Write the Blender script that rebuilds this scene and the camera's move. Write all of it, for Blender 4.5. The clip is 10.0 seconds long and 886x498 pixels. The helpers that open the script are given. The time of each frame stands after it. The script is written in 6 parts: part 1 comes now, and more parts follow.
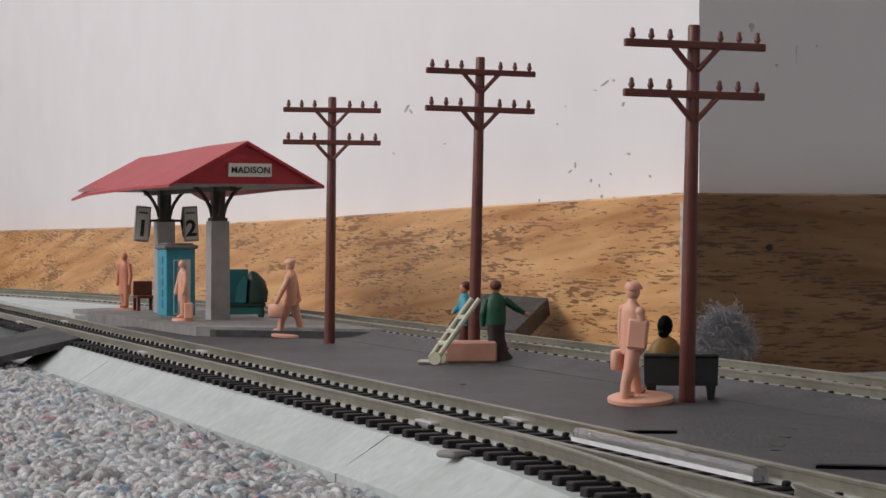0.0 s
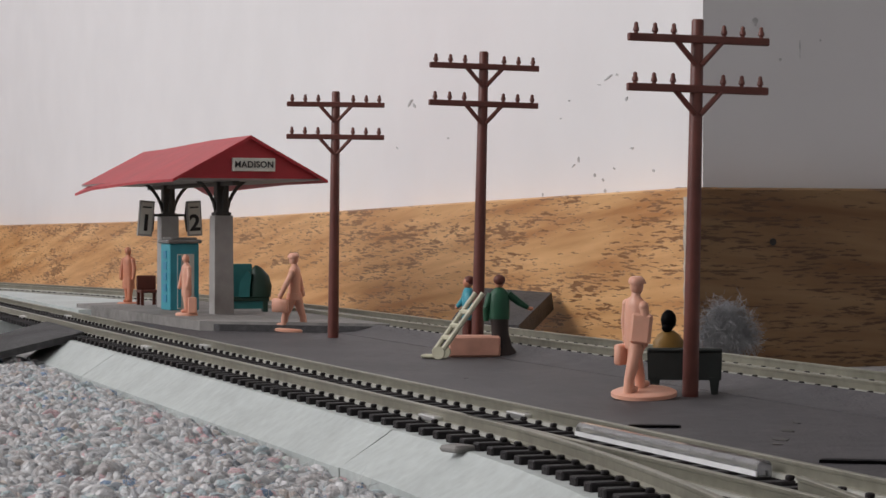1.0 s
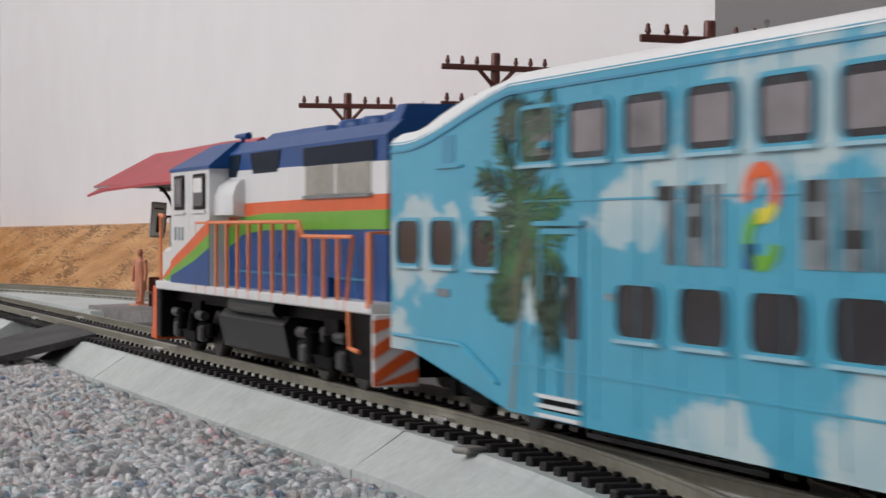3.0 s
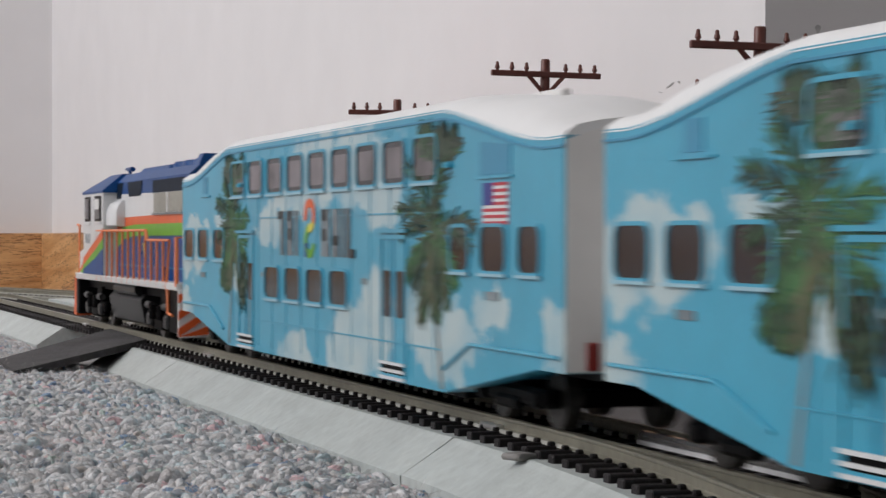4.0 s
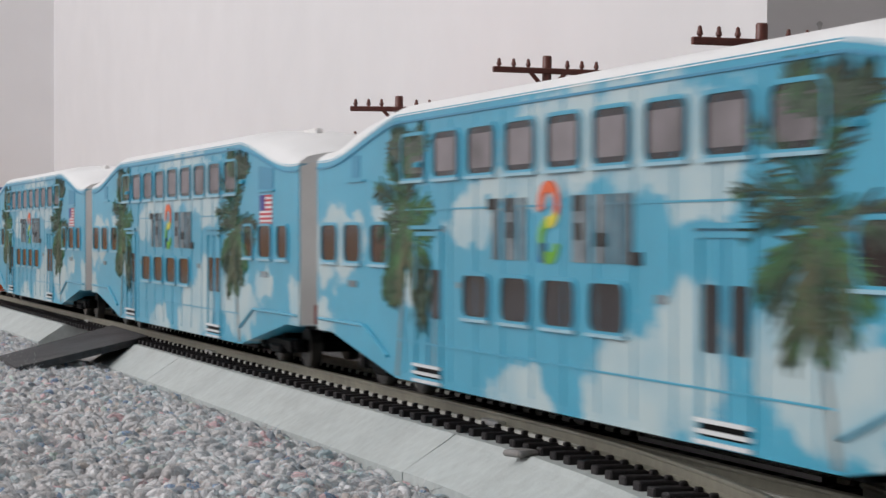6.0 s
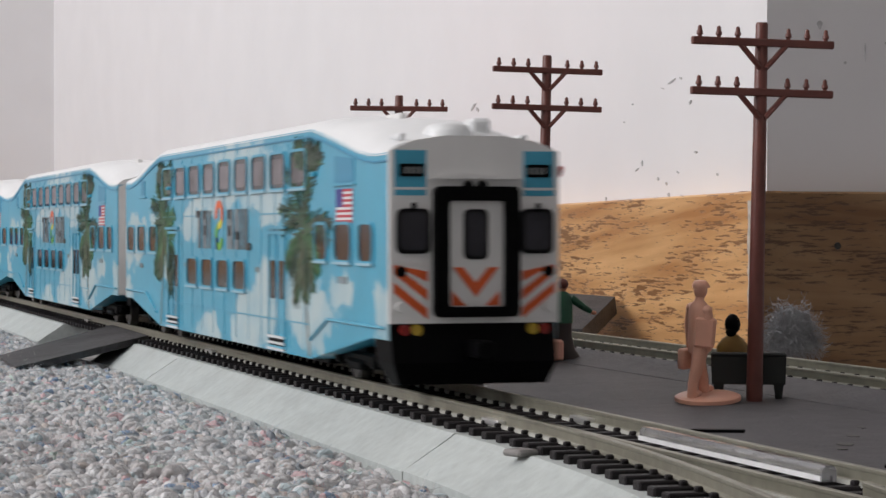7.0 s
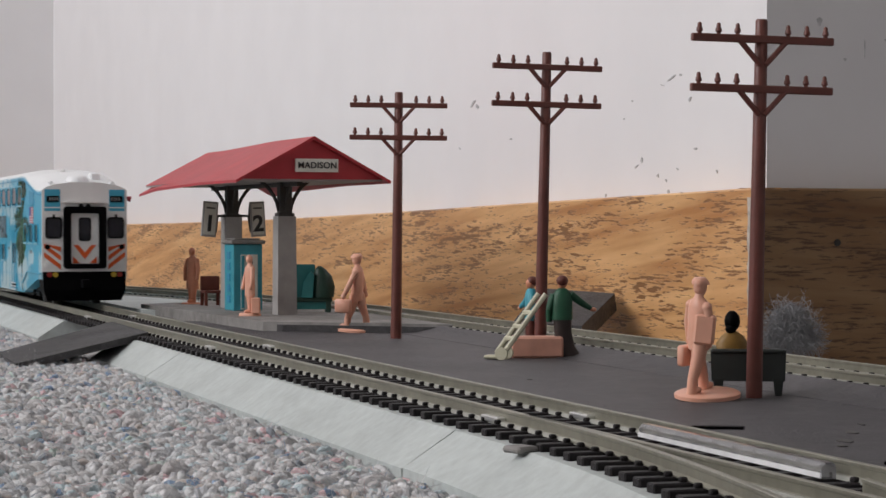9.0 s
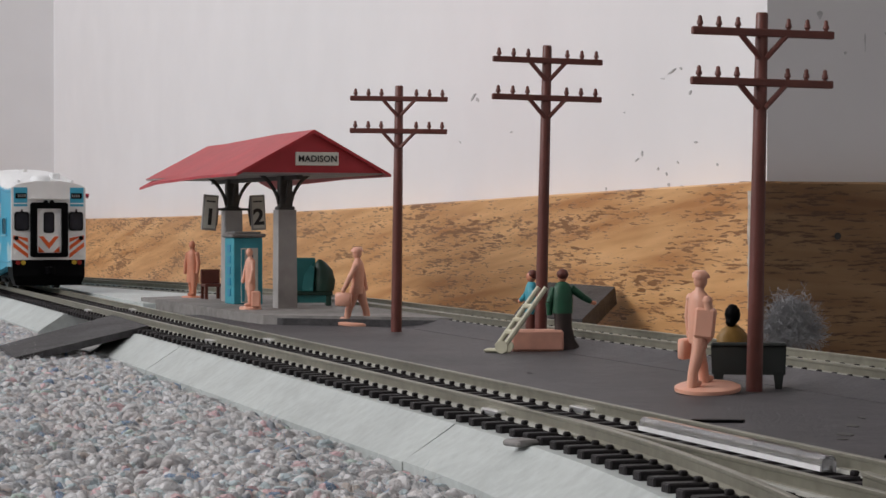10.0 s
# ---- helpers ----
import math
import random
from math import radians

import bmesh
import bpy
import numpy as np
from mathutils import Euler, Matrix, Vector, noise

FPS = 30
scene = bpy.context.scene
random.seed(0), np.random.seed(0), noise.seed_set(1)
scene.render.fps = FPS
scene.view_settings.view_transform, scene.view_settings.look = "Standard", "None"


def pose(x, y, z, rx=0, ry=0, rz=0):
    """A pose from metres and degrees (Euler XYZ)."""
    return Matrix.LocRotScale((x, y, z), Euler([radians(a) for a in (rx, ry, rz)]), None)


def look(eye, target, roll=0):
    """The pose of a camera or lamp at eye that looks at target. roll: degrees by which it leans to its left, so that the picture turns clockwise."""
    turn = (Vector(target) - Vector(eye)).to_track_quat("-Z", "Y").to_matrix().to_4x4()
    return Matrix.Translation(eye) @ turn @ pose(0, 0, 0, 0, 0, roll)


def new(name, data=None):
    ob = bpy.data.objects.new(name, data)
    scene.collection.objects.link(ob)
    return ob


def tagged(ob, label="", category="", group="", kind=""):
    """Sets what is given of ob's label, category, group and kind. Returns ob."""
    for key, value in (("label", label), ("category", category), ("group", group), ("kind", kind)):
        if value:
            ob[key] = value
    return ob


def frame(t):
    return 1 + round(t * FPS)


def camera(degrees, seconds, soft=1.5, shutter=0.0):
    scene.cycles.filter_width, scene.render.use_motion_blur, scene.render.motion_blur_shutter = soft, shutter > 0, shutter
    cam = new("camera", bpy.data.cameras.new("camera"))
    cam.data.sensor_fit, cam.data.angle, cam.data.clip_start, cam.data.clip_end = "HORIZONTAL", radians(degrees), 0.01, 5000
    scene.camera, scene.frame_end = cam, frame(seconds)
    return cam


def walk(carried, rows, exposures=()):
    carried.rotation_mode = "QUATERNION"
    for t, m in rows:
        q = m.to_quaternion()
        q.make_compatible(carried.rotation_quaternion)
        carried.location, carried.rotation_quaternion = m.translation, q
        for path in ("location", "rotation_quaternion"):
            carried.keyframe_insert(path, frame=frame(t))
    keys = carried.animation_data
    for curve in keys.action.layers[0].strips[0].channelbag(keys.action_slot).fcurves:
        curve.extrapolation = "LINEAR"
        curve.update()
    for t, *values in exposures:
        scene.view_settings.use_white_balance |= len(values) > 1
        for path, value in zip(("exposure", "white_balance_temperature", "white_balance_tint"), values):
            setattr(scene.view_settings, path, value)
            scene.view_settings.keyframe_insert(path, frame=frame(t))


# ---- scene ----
# camera: a compact camera near the floor, looking along the model railway
EYE = (0.0, 0.0, 0.0308)
cam = camera(22.18, 10.0, soft=1.5, shutter=0.5)


def aim(yaw, pitch, roll=0.0):
    return pose(*EYE, 90 + pitch, roll, yaw)


CAMERA_ROWS = [
    (0, aim(-1.690, -0.417)), (0.3, aim(-1.675, -0.417)), (0.5, aim(-1.638, -0.417)), (0.8, aim(-1.609, -0.525)), (1.0, aim(-1.600, -0.557)), (1.5, aim(-1.595, -0.557)),
    (1.8, aim(-1.595, -0.515)), (2.0, aim(-1.595, -0.462)), (2.25, aim(-1.597, -0.525)), (2.5, aim(-1.600, -0.557)), (2.7, aim(-1.600, -0.557)), (3.3, aim(-0.687, -0.430)),
    (3.8, aim(-0.043, -0.315)), (4.0, aim(-0.043, -0.358)), (4.5, aim(-0.014, -0.401)), (5.0, aim(0.000, -0.420)), (5.5, aim(0.000, -0.441)), (6.0, aim(0.000, -0.444)),
    (7.5, aim(0.000, -0.462)), (8.0, aim(0.000, -0.417)), (8.5, aim(0.000, -0.444)), (9.0, aim(-0.007, -0.540)), (9.5, aim(0.000, -0.749)), (10.0, aim(0.000, -0.706)),
]
walk(cam, CAMERA_ROWS, exposures=[(0.0, 0.10), (1.3, 0.08), (2.0, 0.03), (2.5, 0.12), (3.8, 0.05), (4.2, 0.10), (5.0, 0.22), (6.0, 0.20), (7.5, 0.32), (8.0, 0.18), (8.5, 0.12), (9.3, 0.12), (10.0, 0.10)])

# daylight from outside, and the window that lets it in
world = bpy.data.worlds.new("sky")
scene.world = world
world.use_nodes = True
sky = world.node_tree.nodes.new("ShaderNodeTexSky")
sky.sky_type, sky.sun_disc = "NISHITA", False
sky.sun_elevation, sky.sun_rotation = radians(35), radians(60)
world.node_tree.links.new(sky.outputs[0], world.node_tree.nodes["Background"].inputs[0])
world.node_tree.nodes["Background"].inputs[1].default_value = 0.12

# plan of the room: an outside corner of two walls; E1 runs along the long wall, E2 out from it into the room
CORNER = Vector((0.1003, 0.70, 0))
E1 = Vector((-0.3420, 0.9397, 0))
E2 = Vector((-0.9397, -0.3420, 0))
FLOOR_Z = -0.0132
GROUND_Z = -0.0042
MM = 0.001


def room(a, b, z=0.0):
    """A place in the room: a metres along the long wall, b out from it."""
    p = CORNER + E1 * a + E2 * b
    return Vector((p.x, p.y, z))


def window_light():
    data = bpy.data.lights.new("window_daylight", "AREA")
    data.shape, data.size, data.size_y = "RECTANGLE", 1.35, 1.25
    data.energy, data.color = 39.5, (1.0, 0.955, 0.94)
    lamp = new("window_daylight", data)
    eye = room(0.08, 2.36, 1.35)
    lamp.matrix_world = look(eye, eye - E2)
    return lamp


window_light()


# ---------------------------------------------------------------- materials
def material(name, color, rough=0.5, metal=0.0, vary=0.08, scale=300.0, bump=0.0, bump_scale=900.0, spec=0.5, stain_or_shade=None, coat=0.0, sss=0.0):
    m = bpy.data.materials.new(name)
    m.use_nodes = True
    nt = m.node_tree
    b = nt.nodes["Principled BSDF"]
    b.inputs["Roughness"].default_value = rough
    b.inputs["Metallic"].default_value = metal
    b.inputs["Specular IOR Level"].default_value = spec
    b.inputs["Coat Weight"].default_value = coat
    if sss:
        b.inputs["Subsurface Weight"].default_value = sss
        b.inputs["Subsurface Radius"].default_value = (0.0012, 0.0008, 0.0006)
        b.inputs["Subsurface Scale"].default_value = 1.0
    co = nt.nodes.new("ShaderNodeTexCoord")
    n1 = nt.nodes.new("ShaderNodeTexNoise")
    n1.inputs["Scale"].default_value, n1.inputs["Detail"].default_value = scale, 6
    nt.links.new(co.outputs["Object"], n1.inputs["Vector"])
    n2 = nt.nodes.new("ShaderNodeTexNoise")
    n2.inputs["Scale"].default_value, n2.inputs["Detail"].default_value = scale / 9, 3
    nt.links.new(co.outputs["Object"], n2.inputs["Vector"])
    add = nt.nodes.new("ShaderNodeMath")
    add.operation = "ADD"
    nt.links.new(n1.outputs["Fac"], add.inputs[0])
    nt.links.new(n2.outputs["Fac"], add.inputs[1])
    ramp = nt.nodes.new("ShaderNodeMapRange")
    ramp.inputs["From Min"].default_value, ramp.inputs["From Max"].default_value = 0.7, 1.3
    nt.links.new(add.outputs[0], ramp.inputs["Value"])
    mix = nt.nodes.new("ShaderNodeMix")
    mix.data_type = "RGBA"
    lo = stain_or_shade or tuple(c * (1 - 2 * vary) for c in color)
    hi = tuple(min(1, c * (1 + vary)) for c in color)
    mix.inputs[6].default_value, mix.inputs[7].default_value = (*lo, 1), (*hi, 1)
    nt.links.new(ramp.outputs[0], mix.inputs[0])
    nt.links.new(mix.outputs[2], b.inputs["Base Color"])
    if bump:
        n3 = nt.nodes.new("ShaderNodeTexNoise")
        n3.inputs["Scale"].default_value, n3.inputs["Detail"].default_value = bump_scale, 5
        nt.links.new(co.outputs["Object"], n3.inputs["Vector"])
        bn = nt.nodes.new("ShaderNodeBump")
        bn.inputs["Strength"].default_value, bn.inputs["Distance"].default_value = bump, 0.0005
        nt.links.new(n3.outputs["Fac"], bn.inputs["Height"])
        nt.links.new(bn.outputs[0], b.inputs["Normal"])
    return m


def nodes_of(m):
    return m.node_tree, m.node_tree.nodes["Principled BSDF"]


# printed clouds on a coach's side: middle and half size along and up, in millimetres
CLOUDS = [(4, 45, 26, 8), (-32, 45, 28, 8.5), (-54, 42, 13, 9), (44, 33, 11, 5.5), (32, 38.5, 15, 3.6), (-48, 35.5, 15, 4), (10, 36.6, 12, 2.6),
          (-34, 9, 24, 8), (-46, 14, 15, 9.5), (-18, 6, 12, 6), (20, 4, 14, 4.8), (-82, 14, 17, 9.5), (-97, 11, 13, 6.5), (-116, 17.5, 10, 3.6),
          (-148, 13, 8, 6), (130, 28.5, 18, 7), (143, 27, 9, 9), (119, 33, 7, 4), (145, 10.5, 9, 5.5), (98, 34, 8, 2.6), (79, 20, 11, 4)]


def cloud_paint():
    """Sky-blue gloss paint with pale printed clouds."""
    m = material("sky_blue_livery", SKY, 0.30, vary=0.05, scale=120)
    nt, b = nodes_of(m)
    co = nt.nodes.new("ShaderNodeTexCoord")
    n = nt.nodes.new("ShaderNodeTexNoise")
    n.inputs["Scale"].default_value, n.inputs["Detail"].default_value, n.inputs["Roughness"].default_value = 75, 6, 0.66
    nt.links.new(co.outputs["Object"], n.inputs["Vector"])
    wob = nt.nodes.new("ShaderNodeVectorMath")
    wob.operation = "MULTIPLY_ADD"
    wob.inputs[1].default_value, wob.inputs[2].default_value = (0.034, 0, 0.020), (-0.017, 0, -0.010)
    nt.links.new(n.outputs["Color"], wob.inputs[0])
    at = nt.nodes.new("ShaderNodeVectorMath")
    at.operation = "ADD"
    nt.links.new(co.outputs["Object"], at.inputs[0])
    nt.links.new(wob.outputs[0], at.inputs[1])
    last = None
    for x, z, rx, rz in CLOUDS:
        sub = nt.nodes.new("ShaderNodeVectorMath")
        sub.operation = "MULTIPLY_ADD"
        sub.inputs[1].default_value = (1000 / rx, 0, 1000 / rz)
        sub.inputs[2].default_value = (-x / rx, 0, -z / rz)
        nt.links.new(at.outputs[0], sub.inputs[0])
        far = nt.nodes.new("ShaderNodeVectorMath")
        far.operation = "LENGTH"
        nt.links.new(sub.outputs[0], far.inputs[0])
        if last is None:
            last = far.outputs["Value"]
            continue
        low = nt.nodes.new("ShaderNodeMath")
        low.operation = "MINIMUM"
        nt.links.new(last, low.inputs[0])
        nt.links.new(far.outputs["Value"], low.inputs[1])
        last = low.outputs[0]
    r = nt.nodes.new("ShaderNodeMapRange")
    r.inputs["From Min"].default_value, r.inputs["From Max"].default_value = 1.06, 0.90
    nt.links.new(last, r.inputs["Value"])
    # thin places let the blue show through
    thin = nt.nodes.new("ShaderNodeTexNoise")
    thin.inputs["Scale"].default_value, thin.inputs["Detail"].default_value = 60, 4
    nt.links.new(co.outputs["Object"], thin.inputs["Vector"])
    veil = nt.nodes.new("ShaderNodeMapRange")
    veil.inputs["From Min"].default_value, veil.inputs["From Max"].default_value, veil.inputs["To Min"].default_value = 0.32, 0.55, 0.55
    nt.links.new(thin.outputs["Fac"], veil.inputs["Value"])
    fac = nt.nodes.new("ShaderNodeMath")
    fac.operation = "MULTIPLY"
    nt.links.new(r.outputs[0], fac.inputs[0])
    nt.links.new(veil.outputs[0], fac.inputs[1])
    mix = nt.nodes.new("ShaderNodeMix")
    mix.data_type = "RGBA"
    nt.links.new(fac.outputs[0], mix.inputs[0])
    old = b.inputs["Base Color"].links[0].from_socket
    nt.links.new(old, mix.inputs[6])
    mix.inputs[7].default_value = (0.45, 0.575, 0.60, 1)
    nt.links.new(mix.outputs[2], b.inputs["Base Color"])
    return m


SKY = (0.054, 0.362, 0.53)


def oak_wood(name="oak_baseboard", stain_or_shade=1.0):
    """Varnished oak with long grain and open pores along the board; a factor under 1 puts shade into its colour."""
    m = material(name, (0.40, 0.22, 0.085), 0.36, vary=0.1, scale=30)
    nt, b = nodes_of(m)
    co = nt.nodes.new("ShaderNodeTexCoord")
    mp = nt.nodes.new("ShaderNodeMapping")
    mp.inputs["Scale"].default_value = (1.0, 1.0, 14.0)
    rise = nt.nodes.new("ShaderNodeMapping")
    rise.inputs["Rotation"].default_value = (0, radians(-6.0), 0)
    nt.links.new(co.outputs["Object"], rise.inputs["Vector"])
    nt.links.new(rise.outputs[0], mp.inputs["Vector"])
    wob = nt.nodes.new("ShaderNodeTexNoise")
    wob.inputs["Scale"].default_value, wob.inputs["Detail"].default_value = 13, 8
    nt.links.new(mp.outputs[0], wob.inputs["Vector"])
    tone = nt.nodes.new("ShaderNodeValToRGB")
    e = tone.color_ramp.elements
    e[0].position, e[0].color = 0.32, (0.47 * stain_or_shade, 0.215 * stain_or_shade, 0.074 * stain_or_shade, 1)
    e[1].position, e[1].color = 0.68, (0.80 * stain_or_shade, 0.48 * stain_or_shade, 0.22 * stain_or_shade, 1)
    nt.links.new(wob.outputs["Fac"], tone.inputs[0])
    mp2 = nt.nodes.new("ShaderNodeMapping")
    mp2.inputs["Scale"].default_value = (1.0, 1.0, 9.0)
    nt.links.new(co.outputs["Object"], mp2.inputs["Vector"])
    pores = nt.nodes.new("ShaderNodeTexNoise")
    pores.inputs["Scale"].default_value, pores.inputs["Detail"].default_value, pores.inputs["Roughness"].default_value = 140, 3, 0.62
    nt.links.new(mp2.outputs[0], pores.inputs["Vector"])
    pr = nt.nodes.new("ShaderNodeValToRGB")
    pr.color_ramp.elements[0].position, pr.color_ramp.elements[1].position = 0.915, 0.965
    # pores crowd in bands along the grain
    band = nt.nodes.new("ShaderNodeTexNoise")
    band.inputs["Scale"].default_value, band.inputs["Detail"].default_value = 9, 3
    nt.links.new(mp.outputs[0], band.inputs["Vector"])
    crowd = nt.nodes.new("ShaderNodeMath")
    crowd.operation, crowd.inputs[1].default_value = "MULTIPLY_ADD", 0.7
    nt.links.new(band.outputs["Fac"], crowd.inputs[0])
    nt.links.new(pores.outputs["Fac"], crowd.inputs[2])
    nt.links.new(crowd.outputs[0], pr.inputs[0])
    mix = nt.nodes.new("ShaderNodeMix")
    mix.data_type = "RGBA"
    nt.links.new(pr.outputs[0], mix.inputs[0])
    nt.links.new(tone.outputs[0], mix.inputs[6])
    mix.inputs[7].default_value = (0.27 * stain_or_shade, 0.13 * stain_or_shade, 0.052 * stain_or_shade, 1)
    nt.links.new(mix.outputs[2], b.inputs["Base Color"])
    bn = nt.nodes.new("ShaderNodeBump")
    bn.inputs["Strength"].default_value, bn.inputs["Distance"].default_value, bn.invert = 0.4, 0.0004, True
    nt.links.new(pr.outputs[0], bn.inputs["Height"])
    nt.links.new(bn.outputs[0], b.inputs["Normal"])
    return m


def glassy(name, tint, rough=0.05, transmission=1.0):
    m = material(name, tint, rough, vary=0.0)
    b = m.node_tree.nodes["Principled BSDF"]
    b.inputs["Transmission Weight"].default_value = transmission
    b.inputs["IOR"].default_value = 1.46
    return m


def tuft_material():
    """Wool loops, each its own muted colour: greys with a few blue, rose and tan ones."""
    m = material("carpet_loops", (0.5, 0.5, 0.5), 0.95, vary=0.2, scale=1200, spec=0.1, bump=1.0, bump_scale=1900)
    nt, b = nodes_of(m)
    tc = nt.nodes.new("ShaderNodeTexCoord")
    cell = nt.nodes.new("ShaderNodeTexVoronoi")
    cell.inputs["Scale"].default_value = 210
    nt.links.new(tc.outputs["Object"], cell.inputs["Vector"])
    pick = nt.nodes.new("ShaderNodeSeparateColor")
    nt.links.new(cell.outputs["Color"], pick.inputs[0])
    r = nt.nodes.new("ShaderNodeValToRGB")
    r.color_ramp.interpolation = "CONSTANT"
    stops = [(0.0, (0.62, 0.61, 0.61)), (0.14, (0.74, 0.75, 0.76)), (0.28, (0.53, 0.54, 0.56)), (0.40, (0.68, 0.66, 0.66)), (0.54, (0.80, 0.80, 0.81)),
             (0.68, (0.56, 0.65, 0.68)), (0.77, (0.36, 0.39, 0.43)), (0.82, (0.66, 0.60, 0.56)), (0.86, (0.72, 0.52, 0.54)), (0.90, (0.30, 0.40, 0.55)), (0.93, (0.56, 0.66, 0.61)), (0.96, (0.70, 0.68, 0.68))]
    el = r.color_ramp.elements
    while len(el) < len(stops):
        el.new(0.5)
    for k, (p, c) in enumerate(stops):
        el[k].position, el[k].color = p, (*c, 1)
    # a ply now and then takes a neighbour's colour
    geo = nt.nodes.new("ShaderNodeNewGeometry")
    jit = nt.nodes.new("ShaderNodeMath")
    jit.operation, jit.inputs[1].default_value, jit.inputs[2].default_value = "MULTIPLY_ADD", 0.22, -0.11
    nt.links.new(geo.outputs["Random Per Island"], jit.inputs[0])
    near = nt.nodes.new("ShaderNodeMath")
    near.operation = "ADD"
    nt.links.new(pick.outputs[0], near.inputs[0])
    nt.links.new(jit.outputs[0], near.inputs[1])
    nt.links.new(near.outputs[0], r.inputs[0])
    mix = nt.nodes.new("ShaderNodeMix")
    mix.data_type, mix.blend_type = "RGBA", "MULTIPLY"
    mix.inputs[0].default_value = 0.75
    old = b.inputs["Base Color"].links[0].from_socket
    sc = nt.nodes.new("ShaderNodeMix")
    sc.data_type, sc.blend_type = "RGBA", "ADD"
    sc.inputs[0].default_value = 1.0
    sc.inputs[7].default_value = (0.5, 0.5, 0.5, 1)
    nt.links.new(old, sc.inputs[6])
    nt.links.new(r.outputs[0], mix.inputs[6])
    nt.links.new(sc.outputs[2], mix.inputs[7])
    nt.links.new(mix.outputs[2], b.inputs["Base Color"])
    return m


WALL = material("white_wall_paint", (0.80, 0.79, 0.80), 0.7, vary=0.02, scale=24, bump=0.05, bump_scale=300)
CEIL = material("ceiling_paint", (0.8, 0.8, 0.79), 0.9, vary=0.03, scale=20)
OAK = oak_wood()
# the same oak at 0.35: the return wall's shade is put into the colour
SHADED_OAK = oak_wood("shaded_oak_baseboard", 0.35)
CARPET = material("carpet_backing", (0.46, 0.45, 0.45), 0.95, vary=0.2, scale=400, bump=1.0, bump_scale=500, spec=0.1)
TUFT = tuft_material()
MAT = material("charcoal_base_board", (0.066, 0.062, 0.066), 0.55, vary=0.25, scale=260, bump=0.8, bump_scale=1300, stain_or_shade=(0.036, 0.034, 0.038))
FOAM = material("charcoal_foam_edge", (0.068, 0.066, 0.069), 0.8, vary=0.25, scale=500, bump=1.0, bump_scale=1500)
ROADBED = material("grey_plastic_roadbed", (0.495, 0.54, 0.53), 0.5, vary=0.09, scale=420, bump=0.2, bump_scale=1800)
RAIL = material("tarnished_nickel_rail", (0.30, 0.29, 0.235), 0.42, metal=0.55, vary=0.12, scale=350)
TIE = material("black_plastic_tie", (0.016, 0.0135, 0.015), 0.55, spec=0.25, vary=0.2, scale=600, bump=0.3, bump_scale=2500)
RAILFOOT = material("pale_nickel_rail_foot", (0.44, 0.44, 0.40), 0.45, metal=0.2, vary=0.12, scale=350)
SILVER = material("bright_rail_joiner", (0.75, 0.75, 0.74), 0.3, metal=0.8, vary=0.05)
PLATFORM = material("weathered_grey_platform", (0.25, 0.24, 0.23), 0.7, vary=0.2, scale=220, bump=0.4, bump_scale=1500)
POLE = material("brown_plastic_pole", (0.150, 0.045, 0.034), 0.42, vary=0.1, scale=300, bump=0.15, bump_scale=1200)
FLESH = material("salmon_pink_plastic", (0.80, 0.42, 0.30), 0.42, vary=0.05, scale=300, sss=0.15)
FLESH_DARK = material("tan_pink_plastic", (0.66, 0.27, 0.16), 0.45, vary=0.06, scale=300, sss=0.12)
RED = material("faded_red_roof", (0.44, 0.028, 0.04), 0.45, vary=0.1, scale=120, bump=0.1)
DARKGREY = material("dark_grey_plastic", (0.05, 0.047, 0.043), 0.5, vary=0.12, scale=300)
LIGHTGREY = material("light_grey_column", (0.36, 0.35, 0.34), 0.6, vary=0.1, scale=200, bump=0.2)
CYAN = material("turquoise_booth_paint", (0.05, 0.34, 0.43), 0.45, vary=0.08, scale=200)
TEAL = material("teal_plastic", (0.022, 0.155, 0.155), 0.45, vary=0.1, scale=200)
DKGREEN = material("bottle_green_plastic", (0.010, 0.040, 0.026), 0.5, vary=0.15, scale=200)
GREEN = material("green_painted_coat", (0.012, 0.085, 0.042), 0.5, vary=0.12, scale=200)
BROWN = material("red_brown_plastic", (0.13, 0.033, 0.022), 0.5, vary=0.12, scale=200)
TROUSER = material("dark_brown_paint", (0.030, 0.017, 0.014), 0.55, vary=0.15, scale=300)
BLACKGREEN = material("blackish_green_bench", (0.016, 0.020, 0.018), 0.5, vary=0.15, scale=300)
IVORY = material("ivory_plastic", (0.58, 0.56, 0.42), 0.5, vary=0.07, scale=200)
PINKBOX = material("salmon_trunk_plastic", (0.74, 0.38, 0.28), 0.5, vary=0.08, scale=250)
OCHRE = material("ochre_painted_coat", (0.25, 0.135, 0.022), 0.5, vary=0.12, scale=300)
BLACK = material("black_plastic", (0.0025, 0.0025, 0.003), 0.5, spec=0.05, vary=0.2, scale=400)
INK = material("black_print", (0.012, 0.012, 0.012), 0.5, vary=0.05)
SIGNWHITE = material("cream_sign_paper", (0.66, 0.66, 0.60), 0.6, vary=0.05)
WHITE = material("white_gloss_paint", (0.74, 0.76, 0.77), 0.3, vary=0.03, scale=120, coat=0.2)
ROOFWHITE = material("white_roof_plastic", (0.80, 0.82, 0.83), 0.4, vary=0.03, scale=100)
ENDGREY = material("pale_grey_end_paint", (0.80, 0.80, 0.79), 0.4, vary=0.04, scale=100)
LIVERY = cloud_paint()
SKYBLUE = material("plain_sky_blue", SKY, 0.30, vary=0.05, scale=120)
DEEPCYAN = material("deeper_blue_panel", (0.045, 0.27, 0.44), 0.4, vary=0.05, scale=120)
GLASS = material("smoked_window_glass", (0.022, 0.022, 0.028), 0.14, vary=0.3, scale=160, spec=0.3)
